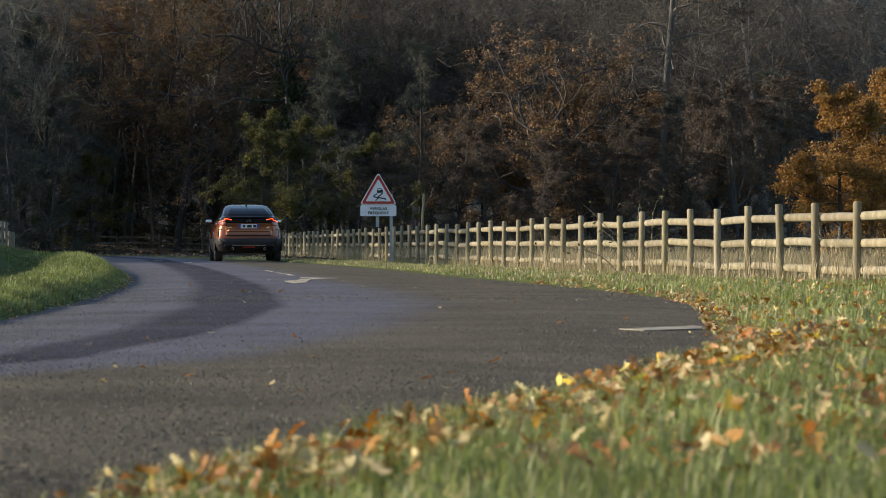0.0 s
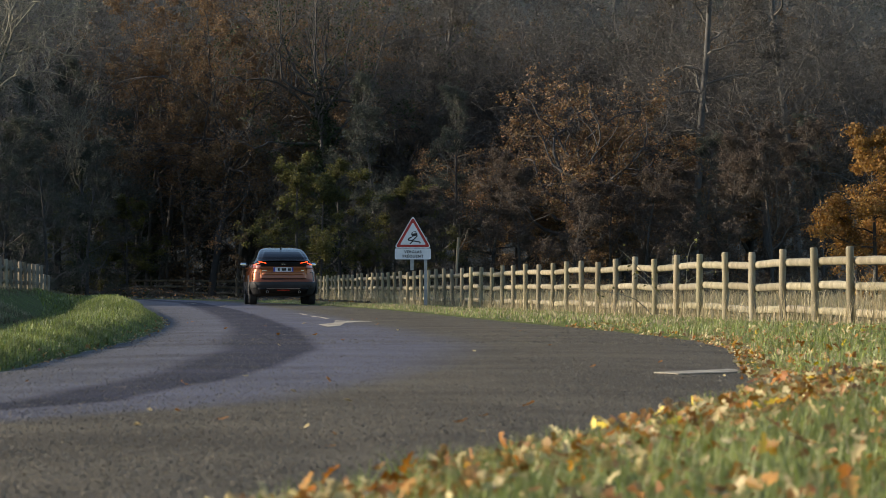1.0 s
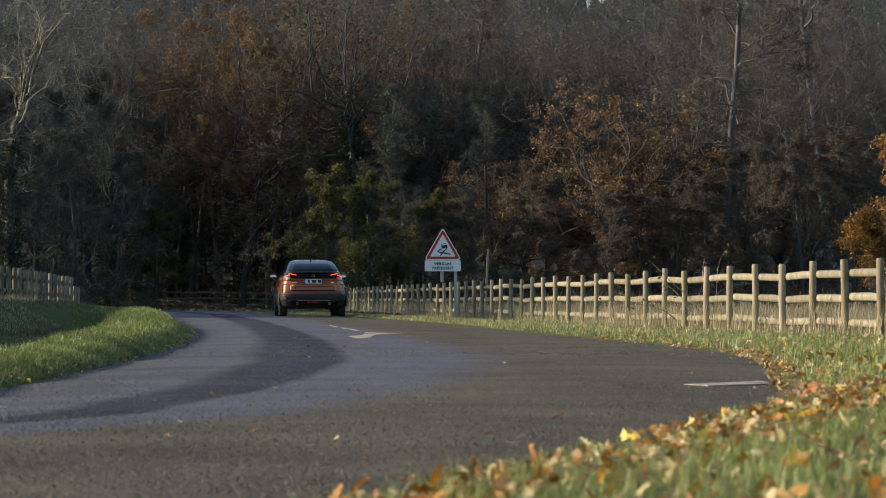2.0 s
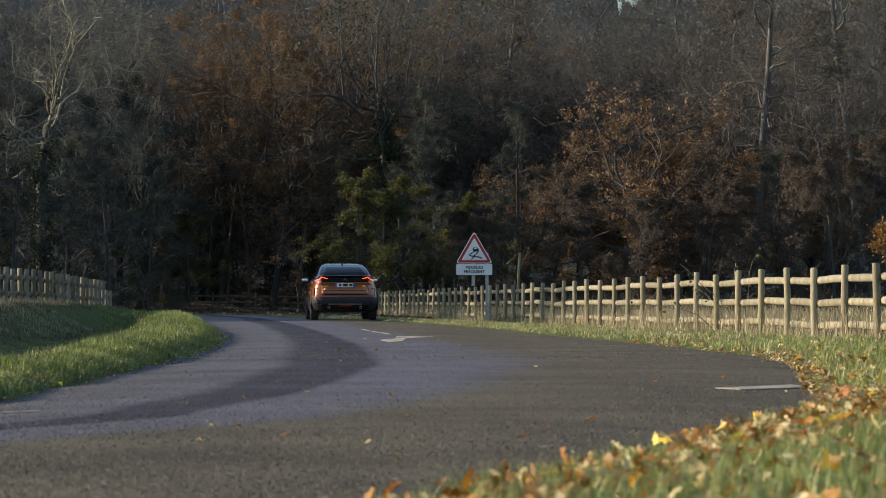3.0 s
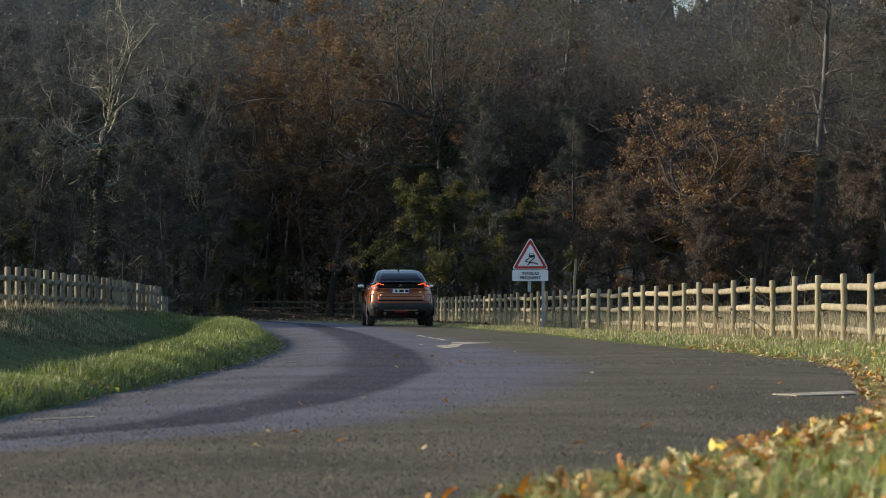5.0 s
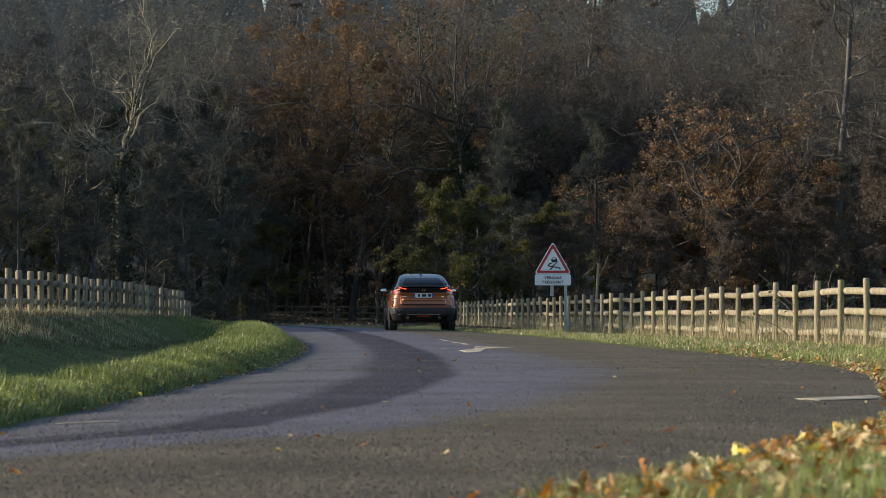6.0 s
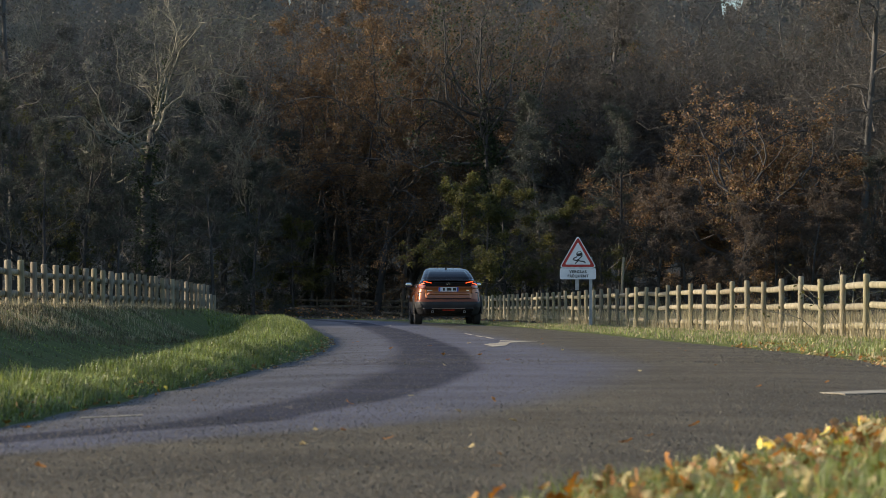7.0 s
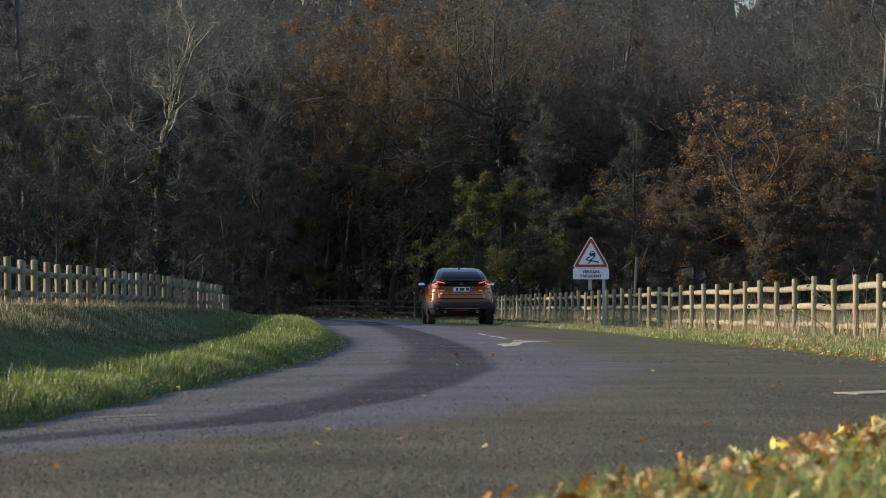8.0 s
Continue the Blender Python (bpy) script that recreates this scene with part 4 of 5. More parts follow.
    # glass and spoiler
    part("rear_window", panel([(-0.60, 1.165), (0.60, 1.165), (0.475, 1.415), (-0.475, 1.415)], 0.006, 20, 10), M_TINT, car, "dark tinted rear window", smooth=True)
    spoiler = bmesh.new()
    rows = []
    for i in range(21):
        x = -0.68 + 1.36 * i / 20
        y = shell_y(x, 1.12)
        s = 1 - 0.25 * abs(x / 0.68) ** 4
        rows.append([spoiler.verts.new((x, y + dy * s, z + 0.012 * (1 - abs(x / 0.68) ** 2))) for dy, z in ((0.13, 1.185), (-0.075, 1.150), (-0.085, 1.140), (-0.06, 1.130), (0.05, 1.125))])
    for p, q in zip(rows, rows[1:]):
        for k in range(5):
            spoiler.faces.new((p[k], q[k], q[(k + 1) % 5], p[(k + 1) % 5]))
    spoiler.faces.new(rows[0]), spoiler.faces.new(rows[-1][::-1])
    bmesh.ops.recalc_face_normals(spoiler, faces=spoiler.faces)
    part("spoiler", spoiler, M_GLOSS, car, "gloss black tail spoiler", smooth=True)
    for sx in (-1, 1):
        bm, _ = shell(1.085, 1.385, 14, lambda x, y, z, sx=sx: x * sx > 0 and 0.55 + (z - 1.09) * 2.2 < y < 3.0 - (z - 1.1) * 1.1 and abs(y - 1.95) > 0.05, out=0.004)
        part("side_window", bm, M_TINT, car, "dark side glass", smooth=True)
        bm, _ = shell(1.06, 1.078, 3, lambda x, y, z, sx=sx: x * sx > 0 and 0.5 < y < 3.1, out=0.008)
        part("window_trim", bm, M_CHROME, car)
        # lamps
        lamp = part("tail_lamp", panel([(sx * 0.60, 0.925), (sx * 0.815, 0.945), (sx * 0.80, 1.06), (sx * 0.60, 1.035)], 0.014, 8, 5, 0.02), M_LENS, car, "red and clear tail lamp glass", smooth=True)
        part("lamp_housing", panel([(sx * 0.44, 1.035), (sx * 0.80, 1.035), (sx * 0.77, 1.13), (sx * 0.44, 1.10)], 0.012, 8, 4, 0.02), M_GLOSS, lamp, "gloss black housing", smooth=True)
        part("light_strip", panel([(sx * 0.45, 1.078), (sx * 0.655, 1.125), (sx * 0.655, 1.141), (sx * 0.45, 1.093)], 0.03, 6, 2, 0.016), M_TAIL, lamp, "glowing orange-red strip")
        part("light_strip", panel([(sx * 0.62, 1.082), (sx * 0.765, 1.034), (sx * 0.765, 1.050), (sx * 0.62, 1.098)], 0.03, 6, 2, 0.016), M_TAIL, lamp, "glowing orange-red strip")
        part("corner_vent", panel([(sx * 0.785, 0.62), (sx * 0.815, 0.62), (sx * 0.80, 0.84), (sx * 0.775, 0.84)], 0.006, 2, 6, 0.012), M_GLOSS, car, "black corner vent trim")
        part("corner_vent", panel([(sx * 0.70, 0.825), (sx * 0.785, 0.825), (sx * 0.785, 0.845), (sx * 0.72, 0.845)], 0.006, 4, 2, 0.012), M_GLOSS, car, "black corner vent trim")
        part("bumper_corner", panel([(sx * 0.66, 0.44), (sx * 0.84, 0.40), (sx * 0.85, 0.58), (sx * 0.76, 0.59)], 0.014, 6, 5, 0.02), M_PLASTIC, car, "raised grey corner of the bumper", smooth=True)
        # mirror
        mirror = part("door_mirror", blob((0.10, 0.07, 0.07)), M_GLOSS, car, "black door mirror housing", smooth=True, at=pose(sx * 0.925, 2.72, 1.06, 0, 0, sx * 8))
        glass = blob((0.085, 0.012, 0.054))
        part("mirror_glass", glass, M_MIRROR, mirror, "mirror glass", smooth=True, at=pose(0, -0.063, 0))
        bm = bmesh.new()
        bmesh.ops.create_cube(bm, size=1, matrix=Matrix.Translation((-sx * 0.12, 0.0, -0.05)) @ Matrix.Diagonal((0.12, 0.05, 0.03, 1)))
        part("mirror_arm", bm, M_GLOSS, mirror)
        part("exhaust_tip", ring_part(sx * 0.42, 0.335, 0.034, 0.06, 0.04), M_RIM, car, "bright round exhaust trim")
        for y in (1.05, 2.1):
            handle = bmesh.new()
            bmesh.ops.create_cube(handle, size=1, matrix=Matrix.Translation((sx * 0.90, y, 0.96)) @ Matrix.Diagonal((0.02, 0.2, 0.03, 1)))
            part("door_handle", handle, M_COPPER, car)
    part("diffuser", panel([(-0.60, 0.25), (0.60, 0.25), (0.66, 0.43), (-0.66, 0.43)], 0.010, 20, 5, 0.03), M_GLOSS, car, "gloss black lower bumper insert", smooth=True)
    part("bumper_strip", panel([(-0.44, 0.405), (0.44, 0.405), (0.44, 0.43), (-0.44, 0.43)], 0.018, 14, 2, 0.012), M_RIM, car, "grey bumper strip")
    part("fog_reflector", panel([(-0.155, 0.36), (0.155, 0.36), (0.165, 0.39), (-0.165, 0.39)], 0.018, 8, 2, 0.012), M_FOG, car, "red fog lamp glass")
    # roof aerial
    v, f = tubes([(0, 1.38, 1.475, 0, 1.30, 1.50, 0.028, 0.018), (0, 1.32, 1.49, 0, 1.24, 1.68, 0.004, 0.003)], 6)
    child("aerial", mesh_of("aerial", v, f, M_GLOSS), car, "thin black roof aerial")
    return car


build_car(pose(0.49, 92.0, 0.012, 0, 0, 2.8))

# ---- trees ----
def polyline(rng, p, d, length, n, wobble, lift):
    pts = [np.array(p, float)]
    d = np.array(d, float)
    for _ in range(n):
        d = d + rng.normal(0, wobble, 3) + np.array([0, 0, lift])
        d /= np.linalg.norm(d)
        pts.append(pts[-1] + d * length / n)
    return pts, d


def to_segs(pts, r0, r1):
    n = len(pts) - 1
    return [(*pts[i], *pts[i + 1], r0 + (r1 - r0) * i / n, r0 + (r1 - r0) * (i + 1) / n) for i in range(n)]


def shoots(rng, P, D, L, n, wobble, lift):
    """Winding shoots grown side by side from the points P along D; gives their nodes."""
    nodes = [P]
    for _ in range(n):
        D = D + rng.normal(0, wobble, D.shape) + [0, 0, lift]
        D = D / np.linalg.norm(D, axis=1, keepdims=True)
        P = P + D * (L / n)[:, None]
        nodes.append(P)
    return np.stack(nodes, 1)


def shoot_segs(nodes, r0, r1):
    n = nodes.shape[1] - 1
    k = np.arange(n) / n
    ra = r0[:, None] + (r1 - r0)[:, None] * k
    rb = r0[:, None] + (r1 - r0)[:, None] * (k + 1 / n)
    return np.concatenate([nodes[:, :-1], nodes[:, 1:], ra[..., None], rb[..., None]], 2).reshape(-1, 8)


def side_shoots(rng, nodes, L, R, count, shrink, forward, start, up):
    """Starts, directions, lengths and radii of side shoots along given shoots."""
    m, n = len(nodes), nodes.shape[1] - 1
    t = rng.uniform(start, 1.0, (m, count))
    k = np.minimum((t * n).astype(int), n - 1)
    i = np.arange(m)[:, None]
    along = nodes[i, k + 1] - nodes[i, k]
    p = nodes[i, k] + along * (t * n - k)[..., None]
    along = along / np.linalg.norm(along, axis=2, keepdims=True)
    d = along * forward + rand_dirs(rng, m * count).reshape(m, count, 3) * 0.8 + [0, 0, up]
    d = d / np.linalg.norm(d, axis=2, keepdims=True)
    length = L[:, None] * shrink * rng.uniform(0.55, 1.3, t.shape) * (1.2 - 0.5 * t)
    radius = np.maximum(R[:, None] * (1 - 0.75 * t) * 0.6, 0.008)
    return p.reshape(-1, 3), d.reshape(-1, 3), length.ravel(), radius.ravel()


def grow(seed, height, r, first, limbs, reach, kids=(7, 5, 4), wobble=0.24, lift=0.03, droop=0.1, taper=0.16, lean=0.02, boughs=None, limb_r=0.34, up=0.1, tip=0.95, crown=0.0, patchy=True):
    """Skeleton of a tree: trunk, limbs, branches and twigs as tapered segments; boughs: rows of share of height, azimuth, rise, length."""
    rng = np.random.default_rng(seed)
    full = height
    if crown:   # the trunk parts into winding boughs, which make a broad round crown
        height, taper, tip = height * (1 - crown), 0.5, 1.0
    trunk = shoots(rng, np.array([[0, 0, -0.2]]), np.array([[rng.normal(0, lean), rng.normal(0, lean), 1.0]]), np.array([height + 0.2]), 12, 0.045, 0.05)
    stem = shoot_segs(trunk, np.array([r]), np.array([r * taper]))
    stem[0, 6] *= 1.4
    if boughs is None:
        rel = (np.arange(limbs) + rng.uniform(0, 0.9, limbs)) / limbs
        t = first + (tip - first) * rel
        az = np.degrees(np.arange(limbs) * 2.4 + rng.normal(0, 0.4, limbs))
        el = np.degrees(-droop + 1.15 * rel + rng.normal(0, 0.16, limbs))
        ln = reach * (1.0 - 0.6 * rel ** 1.6) * rng.uniform(0.75, 1.15, limbs)
        if crown:
            el = np.degrees(0.05 + 1.25 * rng.permutation(rel) ** 0.8)
            ln = np.where(el > 40, full * crown, reach) * rng.uniform(0.8, 1.12, limbs)
    else:
        t, az, el, ln = np.array(boughs, float).T
    az, el = np.radians(az), np.radians(el)
    k = np.minimum((t * 12).astype(int), 11)
    P = trunk[0, k] + (trunk[0, k + 1] - trunk[0, k]) * (t * 12 - k)[:, None]
    D = np.stack([np.cos(az) * np.cos(el), np.sin(az) * np.cos(el), np.sin(el)], 1)
    R = r * (1 - (1 - taper) * t) * limb_r * 1.6
    limb = shoots(rng, P, D, ln, 10, wobble, lift)
    segs = [shoot_segs(limb, R, R * 0.25)]
    L, nodes, dens = ln, limb, None
    for level, (count, shrink, n) in enumerate(zip(kids, (0.46, 0.50, 0.52), (6, 4, 2))):
        p, d, L, R = side_shoots(rng, nodes, L, R, count, shrink, 0.75, 0.18, up)
        nodes = shoots(rng, p, d, L, n, wobble * 1.15, lift)
        segs.append(shoot_segs(nodes, R, R * 0.35))
        dens = (rng.choice([0.05, 0.5, 1.2, 2.4], len(nodes)) if patchy else rng.uniform(0.6, 1.4, len(nodes))) if level == 0 else np.repeat(dens, count)
    return stem, segs, limb, nodes, dens


def along_shoots(rng, nodes, per, dens, puff):
    """Points strewn round shoots, more where dens is high."""
    count = rng.poisson(per * dens)
    i = np.repeat(np.arange(len(nodes)), count)
    n = nodes.shape[1] - 1
    t = rng.uniform(0.15, 1.0, len(i)) * n
    k = np.minimum(t.astype(int), n - 1)
    c = nodes[i, k] + (nodes[i, k + 1] - nodes[i, k]) * (t - k)[:, None]
    return c + rng.normal(0, puff, c.shape) * [1, 1, 0.55]


def make_tree(name, label, seed, height, r, first, limbs, reach, bark, leaves=None, stem=None, per=8, leaf_size=0.05, puff=0.12, ivy=0, ivy_limbs=0, brush=None, **kw):
    """A tree standing at the origin: trunk, branches and a crown of single leaves."""
    trunk, segs, limb, twigs, dens = grow(seed, height, r, first, limbs, reach, **kw)
    rng = np.random.default_rng(seed + 1000)
    tree = new(name)
    tagged(tree, label, "tree")
    v, f = tubes(trunk, 9)
    child("trunk", mesh_of("trunk", v, f, stem or bark, smooth=True), tree)
    v, f = tubes(np.concatenate(segs[:2]), 5)
    tagged(child("branchwork", mesh_of("branchwork", v, f, bark, smooth=True), tree), kind="stuff")
    v, f = tubes(np.concatenate(segs[2:]), 3)
    tagged(child("brushwood", mesh_of("brushwood", v, f, brush or bark), tree), kind="stuff")
    if leaves is not None and per > 0:
        v, f = leaf_blades(rng, along_shoots(rng, twigs, per, dens, puff), leaf_size, 0.3)
        tagged(child("crown", mesh_of("crown", v, f, leaves), tree), kind="stuff")
    if ivy or ivy_limbs:
        P = trunk[:, :3]
        k = 11 * rng.uniform(0, 1, ivy) ** 1.2
        i = k.astype(int)
        c = P[i] + (P[i + 1] - P[i]) * (k - i)[:, None]
        az, rr = rng.uniform(0, 6.28, ivy), r * 0.9 + np.abs(rng.normal(0, 0.30, ivy)) * (0.3 + np.abs(np.sin(k * 1.7 + 1)) + 0.5 * np.sin(k * 4.1 + rng.uniform(0, 1)))
        c = c + np.stack([np.cos(az) * rr, np.sin(az) * rr, rng.normal(0, 0.1, ivy)], 1)
        if ivy_limbs:
            part_way = limb[:4, :6]
            c = np.concatenate([c, along_shoots(rng, part_way, ivy_limbs, np.ones(len(part_way)), 0.15)])
        v, f = leaf_quads(rng, c, 0.075, 0.2)
        tagged(child("ivy", mesh_of("ivy", v, f, M_IVY), tree, "dark green climbing ivy"), kind="stuff")
    return tree


def place(tree, x, y, s=1.0, turn=0.0, tall=1.0):
    z = float(ground_z(x, y))
    return Matrix.LocRotScale((x, y, z - 0.05), Euler((0, 0, turn)), (s, s, s * tall))


def stand(proto, spots, seed):
    """Puts the prototype on the first spot and copies on the rest; spots: x, y, scale."""
    rng = np.random.default_rng(seed)
    for i, (x, y, s) in enumerate(spots):
        m = place(proto, x, y, s, rng.uniform(0, 6.28), rng.uniform(0.93, 1.08))
        if i == 0:
            first = m
        else:
            copy_thing(proto, m)
    proto.matrix_basis = first


G = "trees at the wood's edge"
oak = make_tree("oak_tree", "oak with bright orange autumn leaves", 31, 11.0, 0.26, 0.45, 16, 4.8, M_BARK, M_OAK, per=20, leaf_size=0.05, kids=(7, 5, 4), crown=0.62, wobble=0.3)
oak_b = make_tree("oak_tree", "tall oak with russet autumn leaves", 32, 20, 0.21, 0.66, 18, 7.0, M_BARK, M_RUSSET, per=19, leaf_size=0.055, kids=(8, 5, 4), crown=0.56, wobble=0.3, lift=0.02)
brown = make_tree("oak_tree", "oak with dull brown withered leaves", 33, 17, 0.28, 0.4, 15, 6.0, M_BARK, M_BROWN, per=15, leaf_size=0.055, kids=(7, 5, 4), crown=0.66, wobble=0.3)
brown_b = make_tree("oak_tree", "tall oak with dull brown withered leaves", 34, 23, 0.32, 0.5, 17, 7.5, M_BARK, M_BROWN, per=15, leaf_size=0.06, kids=(7, 5, 4), crown=0.62, wobble=0.3)
bare = make_tree("bare_tree", "bare tree with pale lichened branches and ivy", 35, 9.2, 0.34, 0.5, 9, 6.0, M_BARK_PALE, None, stem=M_BARK, ivy=4200, ivy_limbs=150, kids=(8, 6, 5), wobble=0.40, lift=0.05, taper=0.5, limb_r=0.27, up=0.15,
                 boughs=[(0.90, 175, 58, 8.0), (1.0, 10, 72, 8.5), (0.98, 0, 36, 8.5), (0.93, 185, 34, 7.0), (1.0, 90, 66, 7.0), (0.86, 265, 38, 5.5), (0.97, 15, 14, 5.0), (0.78, 190, 8, 4.5), (0.70, 350, 5, 3.5), (1.0, 130, 80, 8.5)])
bare_b = make_tree("bare_tree", "tall bare tree with grey upright branches", 36, 21, 0.20, 0.55, 16, 5.5, M_BARK_GREY, M_BROWN, stem=M_BARK, per=2.5, leaf_size=0.05, kids=(9, 6, 4), wobble=0.40, lift=0.09, up=0.25, crown=0.56, limb_r=0.24)
green = make_tree("hazel_tree", "low tree with yellowing green leaves", 37, 7.5, 0.12, 0.10, 15, 3.2, M_BARK, M_GREEN, per=13, leaf_size=0.05, kids=(6, 4, 4), droop=0.15)
ivy = make_tree("ivy_tree", "tall trunk wrapped in dark green ivy", 38, 19, 0.26, 0.6, 13, 4.5, M_BARK, M_IVY, brush=M_BARK_GREY, per=1.5, leaf_size=0.07, ivy=9000, ivy_limbs=160, kids=(8, 6, 4), crown=0.46, wobble=0.32, up=0.25)
olive = make_tree("thorn_tree", "dense grey-olive scrubby tree at the wood's edge", 39, 12, 0.14, 0.06, 18, 3.8, M_BARK_GREY, M_OLIVE, stem=M_BARK, per=6, leaf_size=0.045, kids=(7, 5, 4), lift=0.06)
pole_tree = make_tree("young_tree", "slender dark trunk of a young tree in the wood", 40, 19, 0.11, 0.45, 10, 2.8, M_BARK_DULL, M_BROWN, per=5, leaf_size=0.05, kids=(5, 4, 3))
bush = make_tree("beech_bush", "bushy young beech with vivid orange leaves", 41, 5.6, 0.10, 0.05, 18, 2.4, M_BARK, M_BEECH, per=20, leaf_size=0.05, kids=(6, 5, 3), puff=0.14, patchy=False)
ash = make_tree("ash_tree", "tall tree with sparse grey-olive leaves", 43, 21, 0.26, 0.4, 16, 6.0, M_BARK_GREY, M_OLIVE, stem=M_BARK, per=7, leaf_size=0.055, kids=(8, 5, 4), crown=0.66, wobble=0.28)
shrub = make_tree("oak_shrub", "bushy young oak keeping its brown withered leaves", 44, 8.5, 0.12, 0.05, 17, 3.6, M_BARK, M_DULL, per=12, leaf_size=0.045, kids=(6, 5, 4))
for t in (oak, oak_b, brown, brown_b, bare, bare_b, green, ivy, olive, pole_tree, bush, ash, shrub):
    tagged(t, group=G)


def at(px, d, s=1.0):
    """A spot on a bearing, d metres off."""
    return ((px - 784) / 6.2 * d / 1000.0, d, s)


stand(oak, [at(1335, 167, 1.2), at(1250, 173, 0.95), at(1425, 174, 0.85), at(1700, 180, 1.1)], 51)
stand(oak_b, [at(690, 184, 1.0), at(790, 192, 1.05), at(600, 200, 0.95), at(1120, 206, 0.95), at(1560, 214, 1.0)], 52)
stand(brown, [at(745, 200, 0.9), at(1200, 190, 0.95), at(1480, 184, 1.0), at(1640, 192, 1.0), at(1050, 186, 1.0), at(1405, 190, 0.95), at(1850, 190, 1.0), at(560, 214, 1.0)], 53)
stand(brown_b, [at(1000, 212, 1.0), at(1130, 222, 1.0), at(1390, 216, 1.05), at(1480, 226, 1.0), at(1780, 215, 1.0), at(820, 236, 1.0), at(480, 224, 1.0), at(900, 226, 1.0)], 54)
bare.matrix_basis = place(bare, *at(280, 168)[:2], 1.0, 0.0)
for px, d, k, turn in ((458, 178, 0.62, 4.0), (150, 184, 1.0, 2.2)):
    copy_thing(bare, place(bare, *at(px, d)[:2], k, turn))
stand(bare_b, [at(960, 196, 1.0), at(1440, 186, 1.0), at(1535, 183, 1.0), at(1600, 200, 1.05), at(1230, 206, 1.0), at(180, 190, 0.9), at(1680, 172, 1.0), at(1800, 200, 1.0), at(1900, 176, 1.0), at(1300, 200, 1.0), at(1090, 190, 0.95), at(1370, 196, 1.05), at(870, 184, 0.9), at(20, 184, 0.9)], 56)
stand(green, [at(842, 160, 0.85), at(885, 161, 0.75), at(1040, 161, 0.75), at(915, 165, 0.8), at(540, 184, 0.7), at(120, 176, 0.9), at(460, 186, 0.7)], 57)
maple = make_tree("maple_tree", "tall tree with thin yellow-green leaves", 45, 19, 0.22, 0.4, 14, 4.5, M_BARK, M_GREEN, per=9, leaf_size=0.055, kids=(6, 5, 4), crown=0.6, wobble=0.28)
tagged(maple, group=G)
stand(maple, [at(972, 194, 1.0), at(70, 174, 0.72), at(760, 206, 0.95)], 66)
beech = make_tree("beech_tree", "tall grey-trunked tree with bare spreading limbs", 46, 22, 0.22, 0.36, 17, 5.2, M_BARK_GREY, M_BROWN, stem=M_BARK_DULL, per=4, leaf_size=0.05, kids=(8, 6, 4), wobble=0.32, taper=0.35, limb_r=0.30, droop=-0.1, up=0.15)
tagged(beech, group=G)
stand(beech, [at(1546, 172, 1.0), at(1462, 194, 0.95), at(1062, 196, 1.0), at(52, 180, 0.95), at(1740, 176, 1.0)], 67)
stand(ash, [at(110, 196, 0.95), at(330, 206, 1.0), at(220, 194, 0.9), at(420, 204, 0.95), at(10, 204, 1.0), at(1080, 208, 1.0), at(1590, 190, 1.0), at(500, 212, 1.0)], 64)
stand(shrub, [at(1185, 161, 0.8), at(1240, 160, 0.72), at(1330, 159, 0.62), at(1400, 161, 0.68), at(1460, 160, 0.75), at(1520, 162, 0.8), at(1600, 161, 0.9), at(1690, 160, 0.9), at(1090, 160, 0.6), at(1010, 161, 0.55), at(1780, 162, 0.9), at(565, 206, 1.1), at(625, 210, 1.2), at(680, 214, 1.2), at(735, 208, 1.1), at(790, 212, 1.2), at(850, 206, 1.1)], 65)
stand(ivy, [at(905, 176, 1.0), at(690, 214, 0.9), at(575, 206, 0.9)], 58)
stand(olive, [at(40, 166, 0.9), at(170, 170, 0.9), at(260, 178, 1.0), at(360, 176, 0.85), at(420, 190, 1.0), at(100, 162, 0.75), at(325, 164, 0.7), at(400, 165, 0.75), at(470, 172, 0.7), at(230, 162, 0.6), at(1560, 166, 0.7), at(1760, 166, 0.7), at(985, 168, 0.8), at(940, 174, 0.9), at(1120, 170, 0.8), at(540, 190, 0.8)], 59)
stand(pole_tree, [at(575, 200, 1.0), at(615, 204, 1.0), at(650, 198, 1.0), at(705, 202, 1.0), at(735, 196, 1.0), at(770, 200, 1.0), at(545, 206, 1.0), at(800, 198, 1.0), at(520, 200, 1.0), at(450, 204, 1.0), at(1100, 196, 1.0), at(1290, 200, 1.0),
                  at(598, 222, 1.1), at(632, 214, 0.9), at(672, 226, 1.2), at(722, 232, 1.1), at(756, 218, 0.9), at(786, 228, 1.2), at(822, 214, 1.0), at(850, 222, 1.1)], 60)
stand(bush, [at(1872, 118, 0.95), at(1925, 124, 1.05), at(1975, 121, 1.0)], 61)


def far_backdrop():
    """Upright backdrop sheet that closes the view far behind the trees, with an uneven top; haze is in its colour."""
    rng = np.random.default_rng(70)
    n = 800
    xs = np.linspace(-140, 150, n)
    tops = 28.5 + 2.0 * lumps(xs, 0 * xs, 0.3) + 0.8 * lumps(xs, 0 * xs, 2.1) + rng.normal(0, 0.9, n) - 2.4 * np.exp(-((xs - 24) / 4.0) ** 2)
    v = [(x, 284 + 3 * k, -0.5 + (top + 0.5) * k) for x, top in zip(xs, tops) for k in (0, 0.5, 1)]
    i = np.arange(n - 1)[:, None] * 3 + np.arange(2)[None]
    f = np.stack([i, i + 3, i + 4, i + 1], -1).reshape(-1, 4)
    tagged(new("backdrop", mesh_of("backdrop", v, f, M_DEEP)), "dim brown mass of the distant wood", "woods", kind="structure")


far_backdrop()


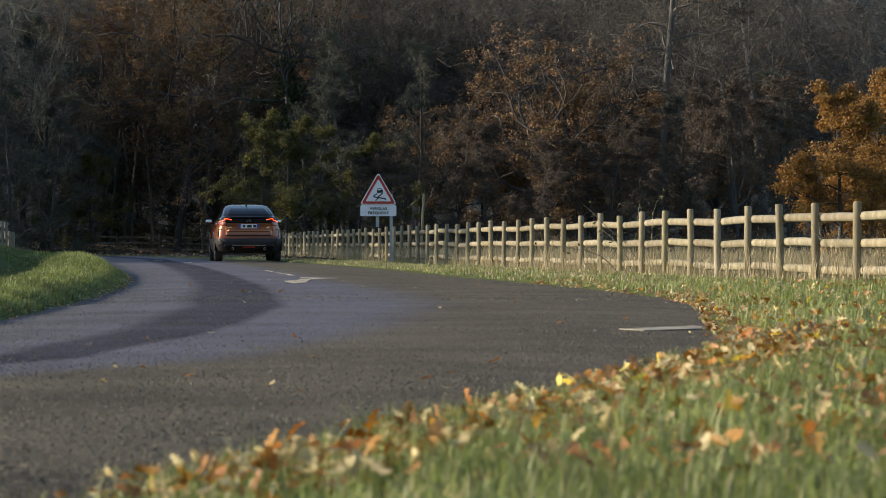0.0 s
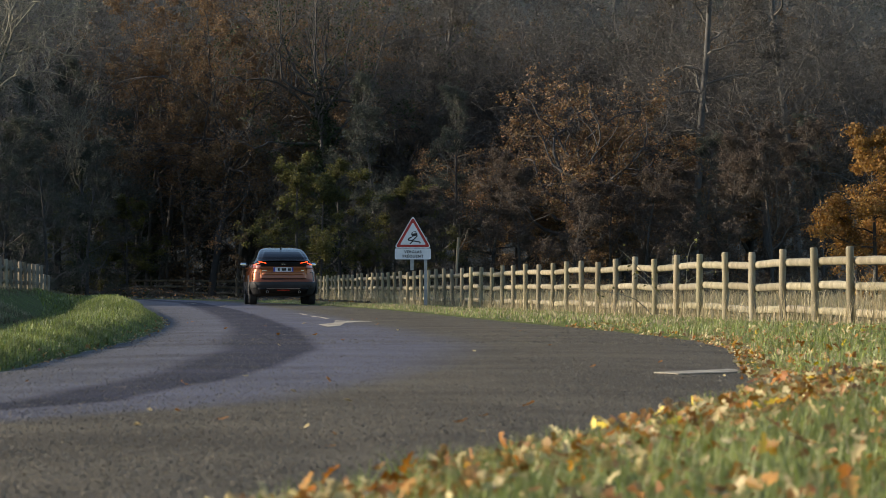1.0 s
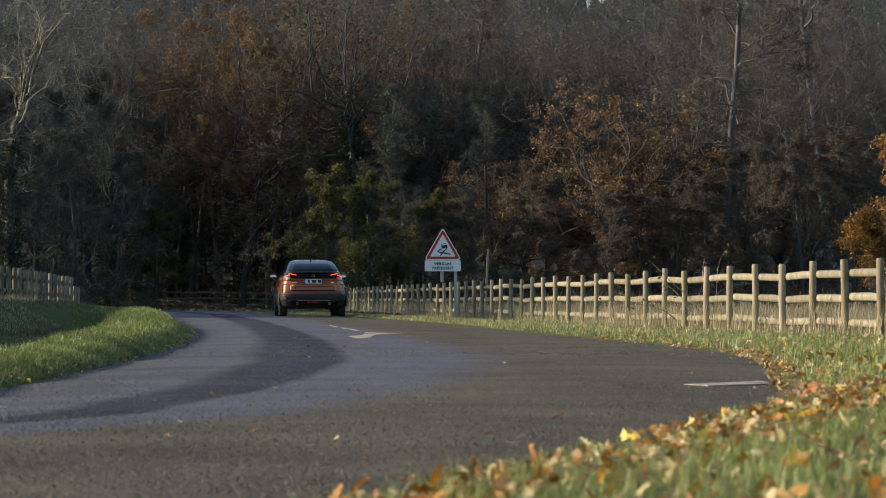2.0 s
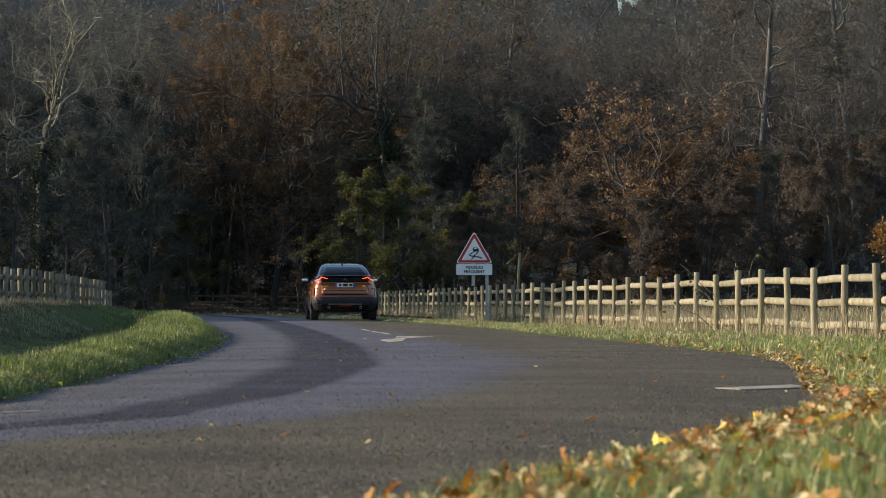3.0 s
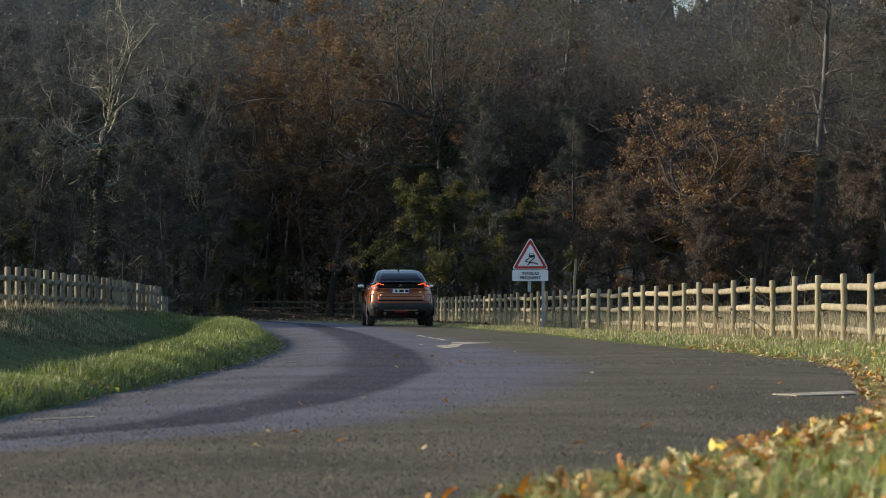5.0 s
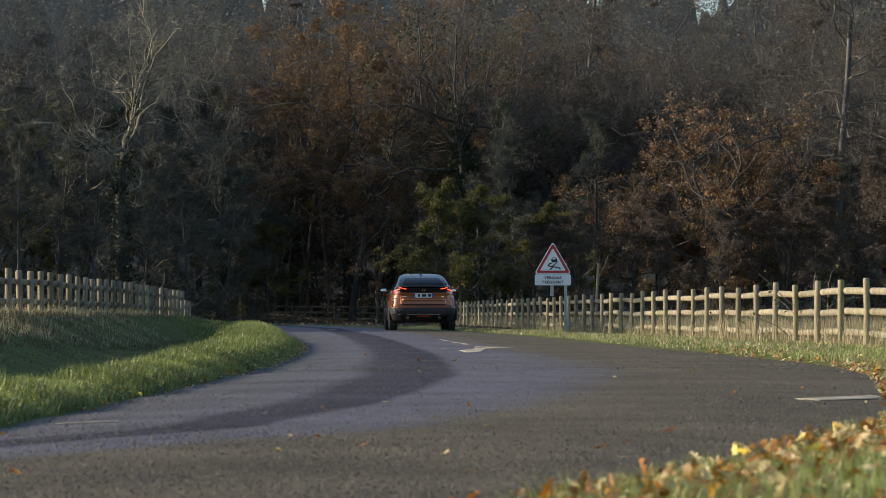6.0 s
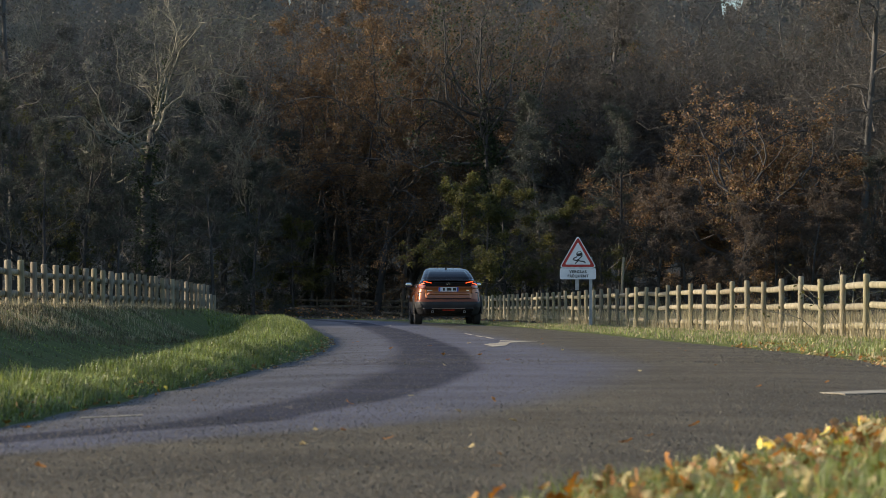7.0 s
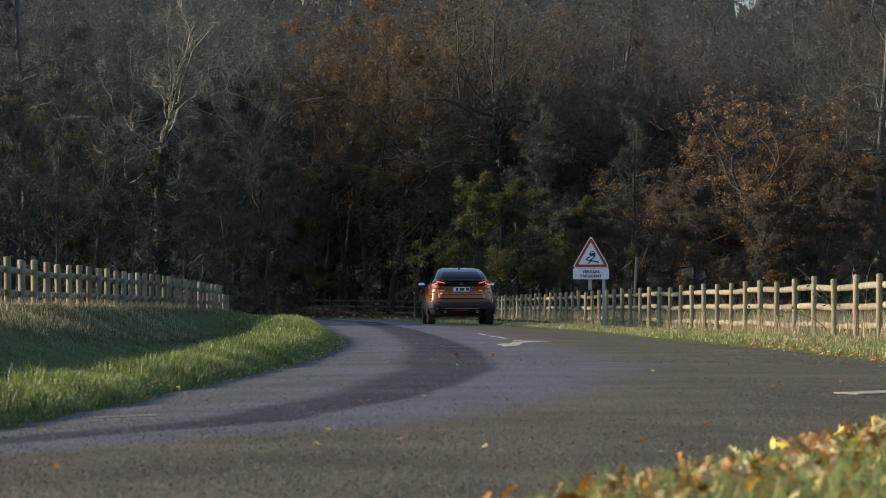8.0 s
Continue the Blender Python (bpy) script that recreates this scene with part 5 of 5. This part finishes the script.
def tufts(rng, low, high, count, per, spread):
    """Points in loose clusters inside a box."""
    c = rng.uniform(low, high, (count, 3))
    return np.repeat(c, per, 0) + rng.normal(0, 1, (count * per, 3)) * spread


# woods closing the view behind the first trees, and low brush under them
rng = np.random.default_rng(77)
c = tufts(rng, (-60, 238, 0), (70, 266, 31), 1300, 45, (1.3, 1.0, 0.7))
c[:, 2] *= 1 - 0.35 * np.exp(-((c[:, 0] - 21.0) / 1.8) ** 2)
v, f = leaf_quads(rng, c, 0.13, 0.2)
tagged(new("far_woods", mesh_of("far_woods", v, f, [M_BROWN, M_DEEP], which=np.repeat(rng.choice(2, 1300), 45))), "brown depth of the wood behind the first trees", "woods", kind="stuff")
c = tufts(rng, (-38, 216, 12), (45, 240, 26), 1500, 45, (1.1, 1.0, 0.5))
c = c[(np.abs(c[:, 0] / c[:, 1] - 0.083) > 0.007) | (rng.uniform(0, 1, len(c)) < 0.5 + 0.4 * lumps(c[:, 0], c[:, 2], 2.2))]
c = c[(c[:, 0] < -10) | (c[:, 0] > 3) | (rng.uniform(0, 1, len(c)) < 0.25)]   # canopy thinned here so sky light reaches the dark pocket below
v, f = leaf_quads(rng, c, 0.09, 0.2)
tagged(new("far_woods", mesh_of("far_woods", v, f, [M_BROWN, M_OLIVE], which=rng.choice(2, len(c)))), "brown and olive canopy over the wood", "woods", kind="stuff")
c = tufts(rng, (-42, 214, 0), (50, 262, 6), 1100, 45, (1.0, 1.0, 0.6))
c[:, 2] = np.abs(c[:, 2])
v, f = leaf_quads(rng, c, 0.08, 0.2)
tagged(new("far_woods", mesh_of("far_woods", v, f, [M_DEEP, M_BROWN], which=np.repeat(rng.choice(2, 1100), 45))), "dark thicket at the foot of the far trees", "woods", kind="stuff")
n = 24000
x, y = rng.uniform(-45, 50, n), rng.uniform(186, 236, n)
z = np.abs(rng.normal(0, 0.6, n)) * (0.6 + 0.6 * lumps(x, y, 0.5) ** 2)
v, f = leaf_quads(rng, np.stack([x, y, z], 1), 0.07, 0.2)
tagged(new("undergrowth", mesh_of("undergrowth", v, f, [M_DEEP, M_OLIVE, M_IVY], which=rng.choice(3, n, p=[0.86, 0.07, 0.07]))), "low brown and olive undergrowth on the wood floor", "undergrowth", kind="stuff")

# added belt of oaks out of view, sized to shade the wood's foot
belt = make_tree("oak_tree", "brown-leaved oak of the belt added out of view for shade", 42, 22, 0.34, 0.10, 18, 5.5, M_BARK, M_BROWN, per=8, leaf_size=0.26, puff=0.35, kids=(5, 3, 2))
tagged(belt, group="shelter belt trees")
stand(belt, [(-50 - 7 * (i % 2) + float(rng.normal(0, 1.0)), 90 + 3.0 * i + float(rng.normal(0, 0.8)), float(rng.uniform(0.88, 1.08)) * (1.0 if i < 26 else 0.82 if i < 29 else 1.12)) for i in range(52)], 62)


def leafy_bank():
    """Drift of dead leaves over the low heap and the ground at the wood's edge."""
    rng = np.random.default_rng(98)
    x, y = rng.normal(-6.5, 2.8, 5000), rng.normal(177, 2.6, 5000)
    x, y = np.concatenate([x, rng.uniform(-16, 6, 15000)]), np.concatenate([y, rng.uniform(120, 192, 15000)])
    keep = (x > road_right(y) + 0.2) | (y > 150)
    x, y = x[keep], y[keep]
    v, f = leaf_quads(rng, np.stack([x, y, ground_z(x, y) + 0.03], 1), 0.09, 0.7)
    tagged(new("leaf_drift", mesh_of("leaf_drift", v, f, [M_BROWN, M_LEAF], which=rng.choice(2, len(x), p=[0.9, 0.1]))), "drift of brown dead leaves at the wood's edge", "leaves", kind="stuff")


def bramble(x, y):
    """Arching bramble stems over the fence."""
    rng = np.random.default_rng(99)
    segs, tips = [], []
    for i in range(7):
        p = np.array([rng.normal(0, 0.2), rng.normal(0, 0.2), 0.0])
        pts, _ = polyline(rng, p, (rng.normal(-0.35, 0.3), rng.normal(0, 0.2), 1), rng.uniform(1.1, 1.9), 7, 0.16, -0.09)
        segs += to_segs(pts, 0.010, 0.004)
        tips += pts[3:]
    thing = new("bramble")
    thing.location = (x, y, float(ground_z(x, y)))
    tagged(thing, "straggling bramble with a few leaves over the fence", "plant")
    v, f = tubes(segs, 4)
    tagged(child("canes", mesh_of("canes", v, f, M_BARK_PALE), thing), kind="stuff")
    v, f = leaf_quads(rng, np.repeat(np.array(tips), 3, 0) + rng.normal(0, 0.06, (len(tips) * 3, 3)), 0.035, 0.3)
    tagged(child("leaves", mesh_of("leaves", v, f, M_GREEN), thing), kind="stuff")


leafy_bank()
bramble(fence_x(61.5) + 0.35, 61.5)
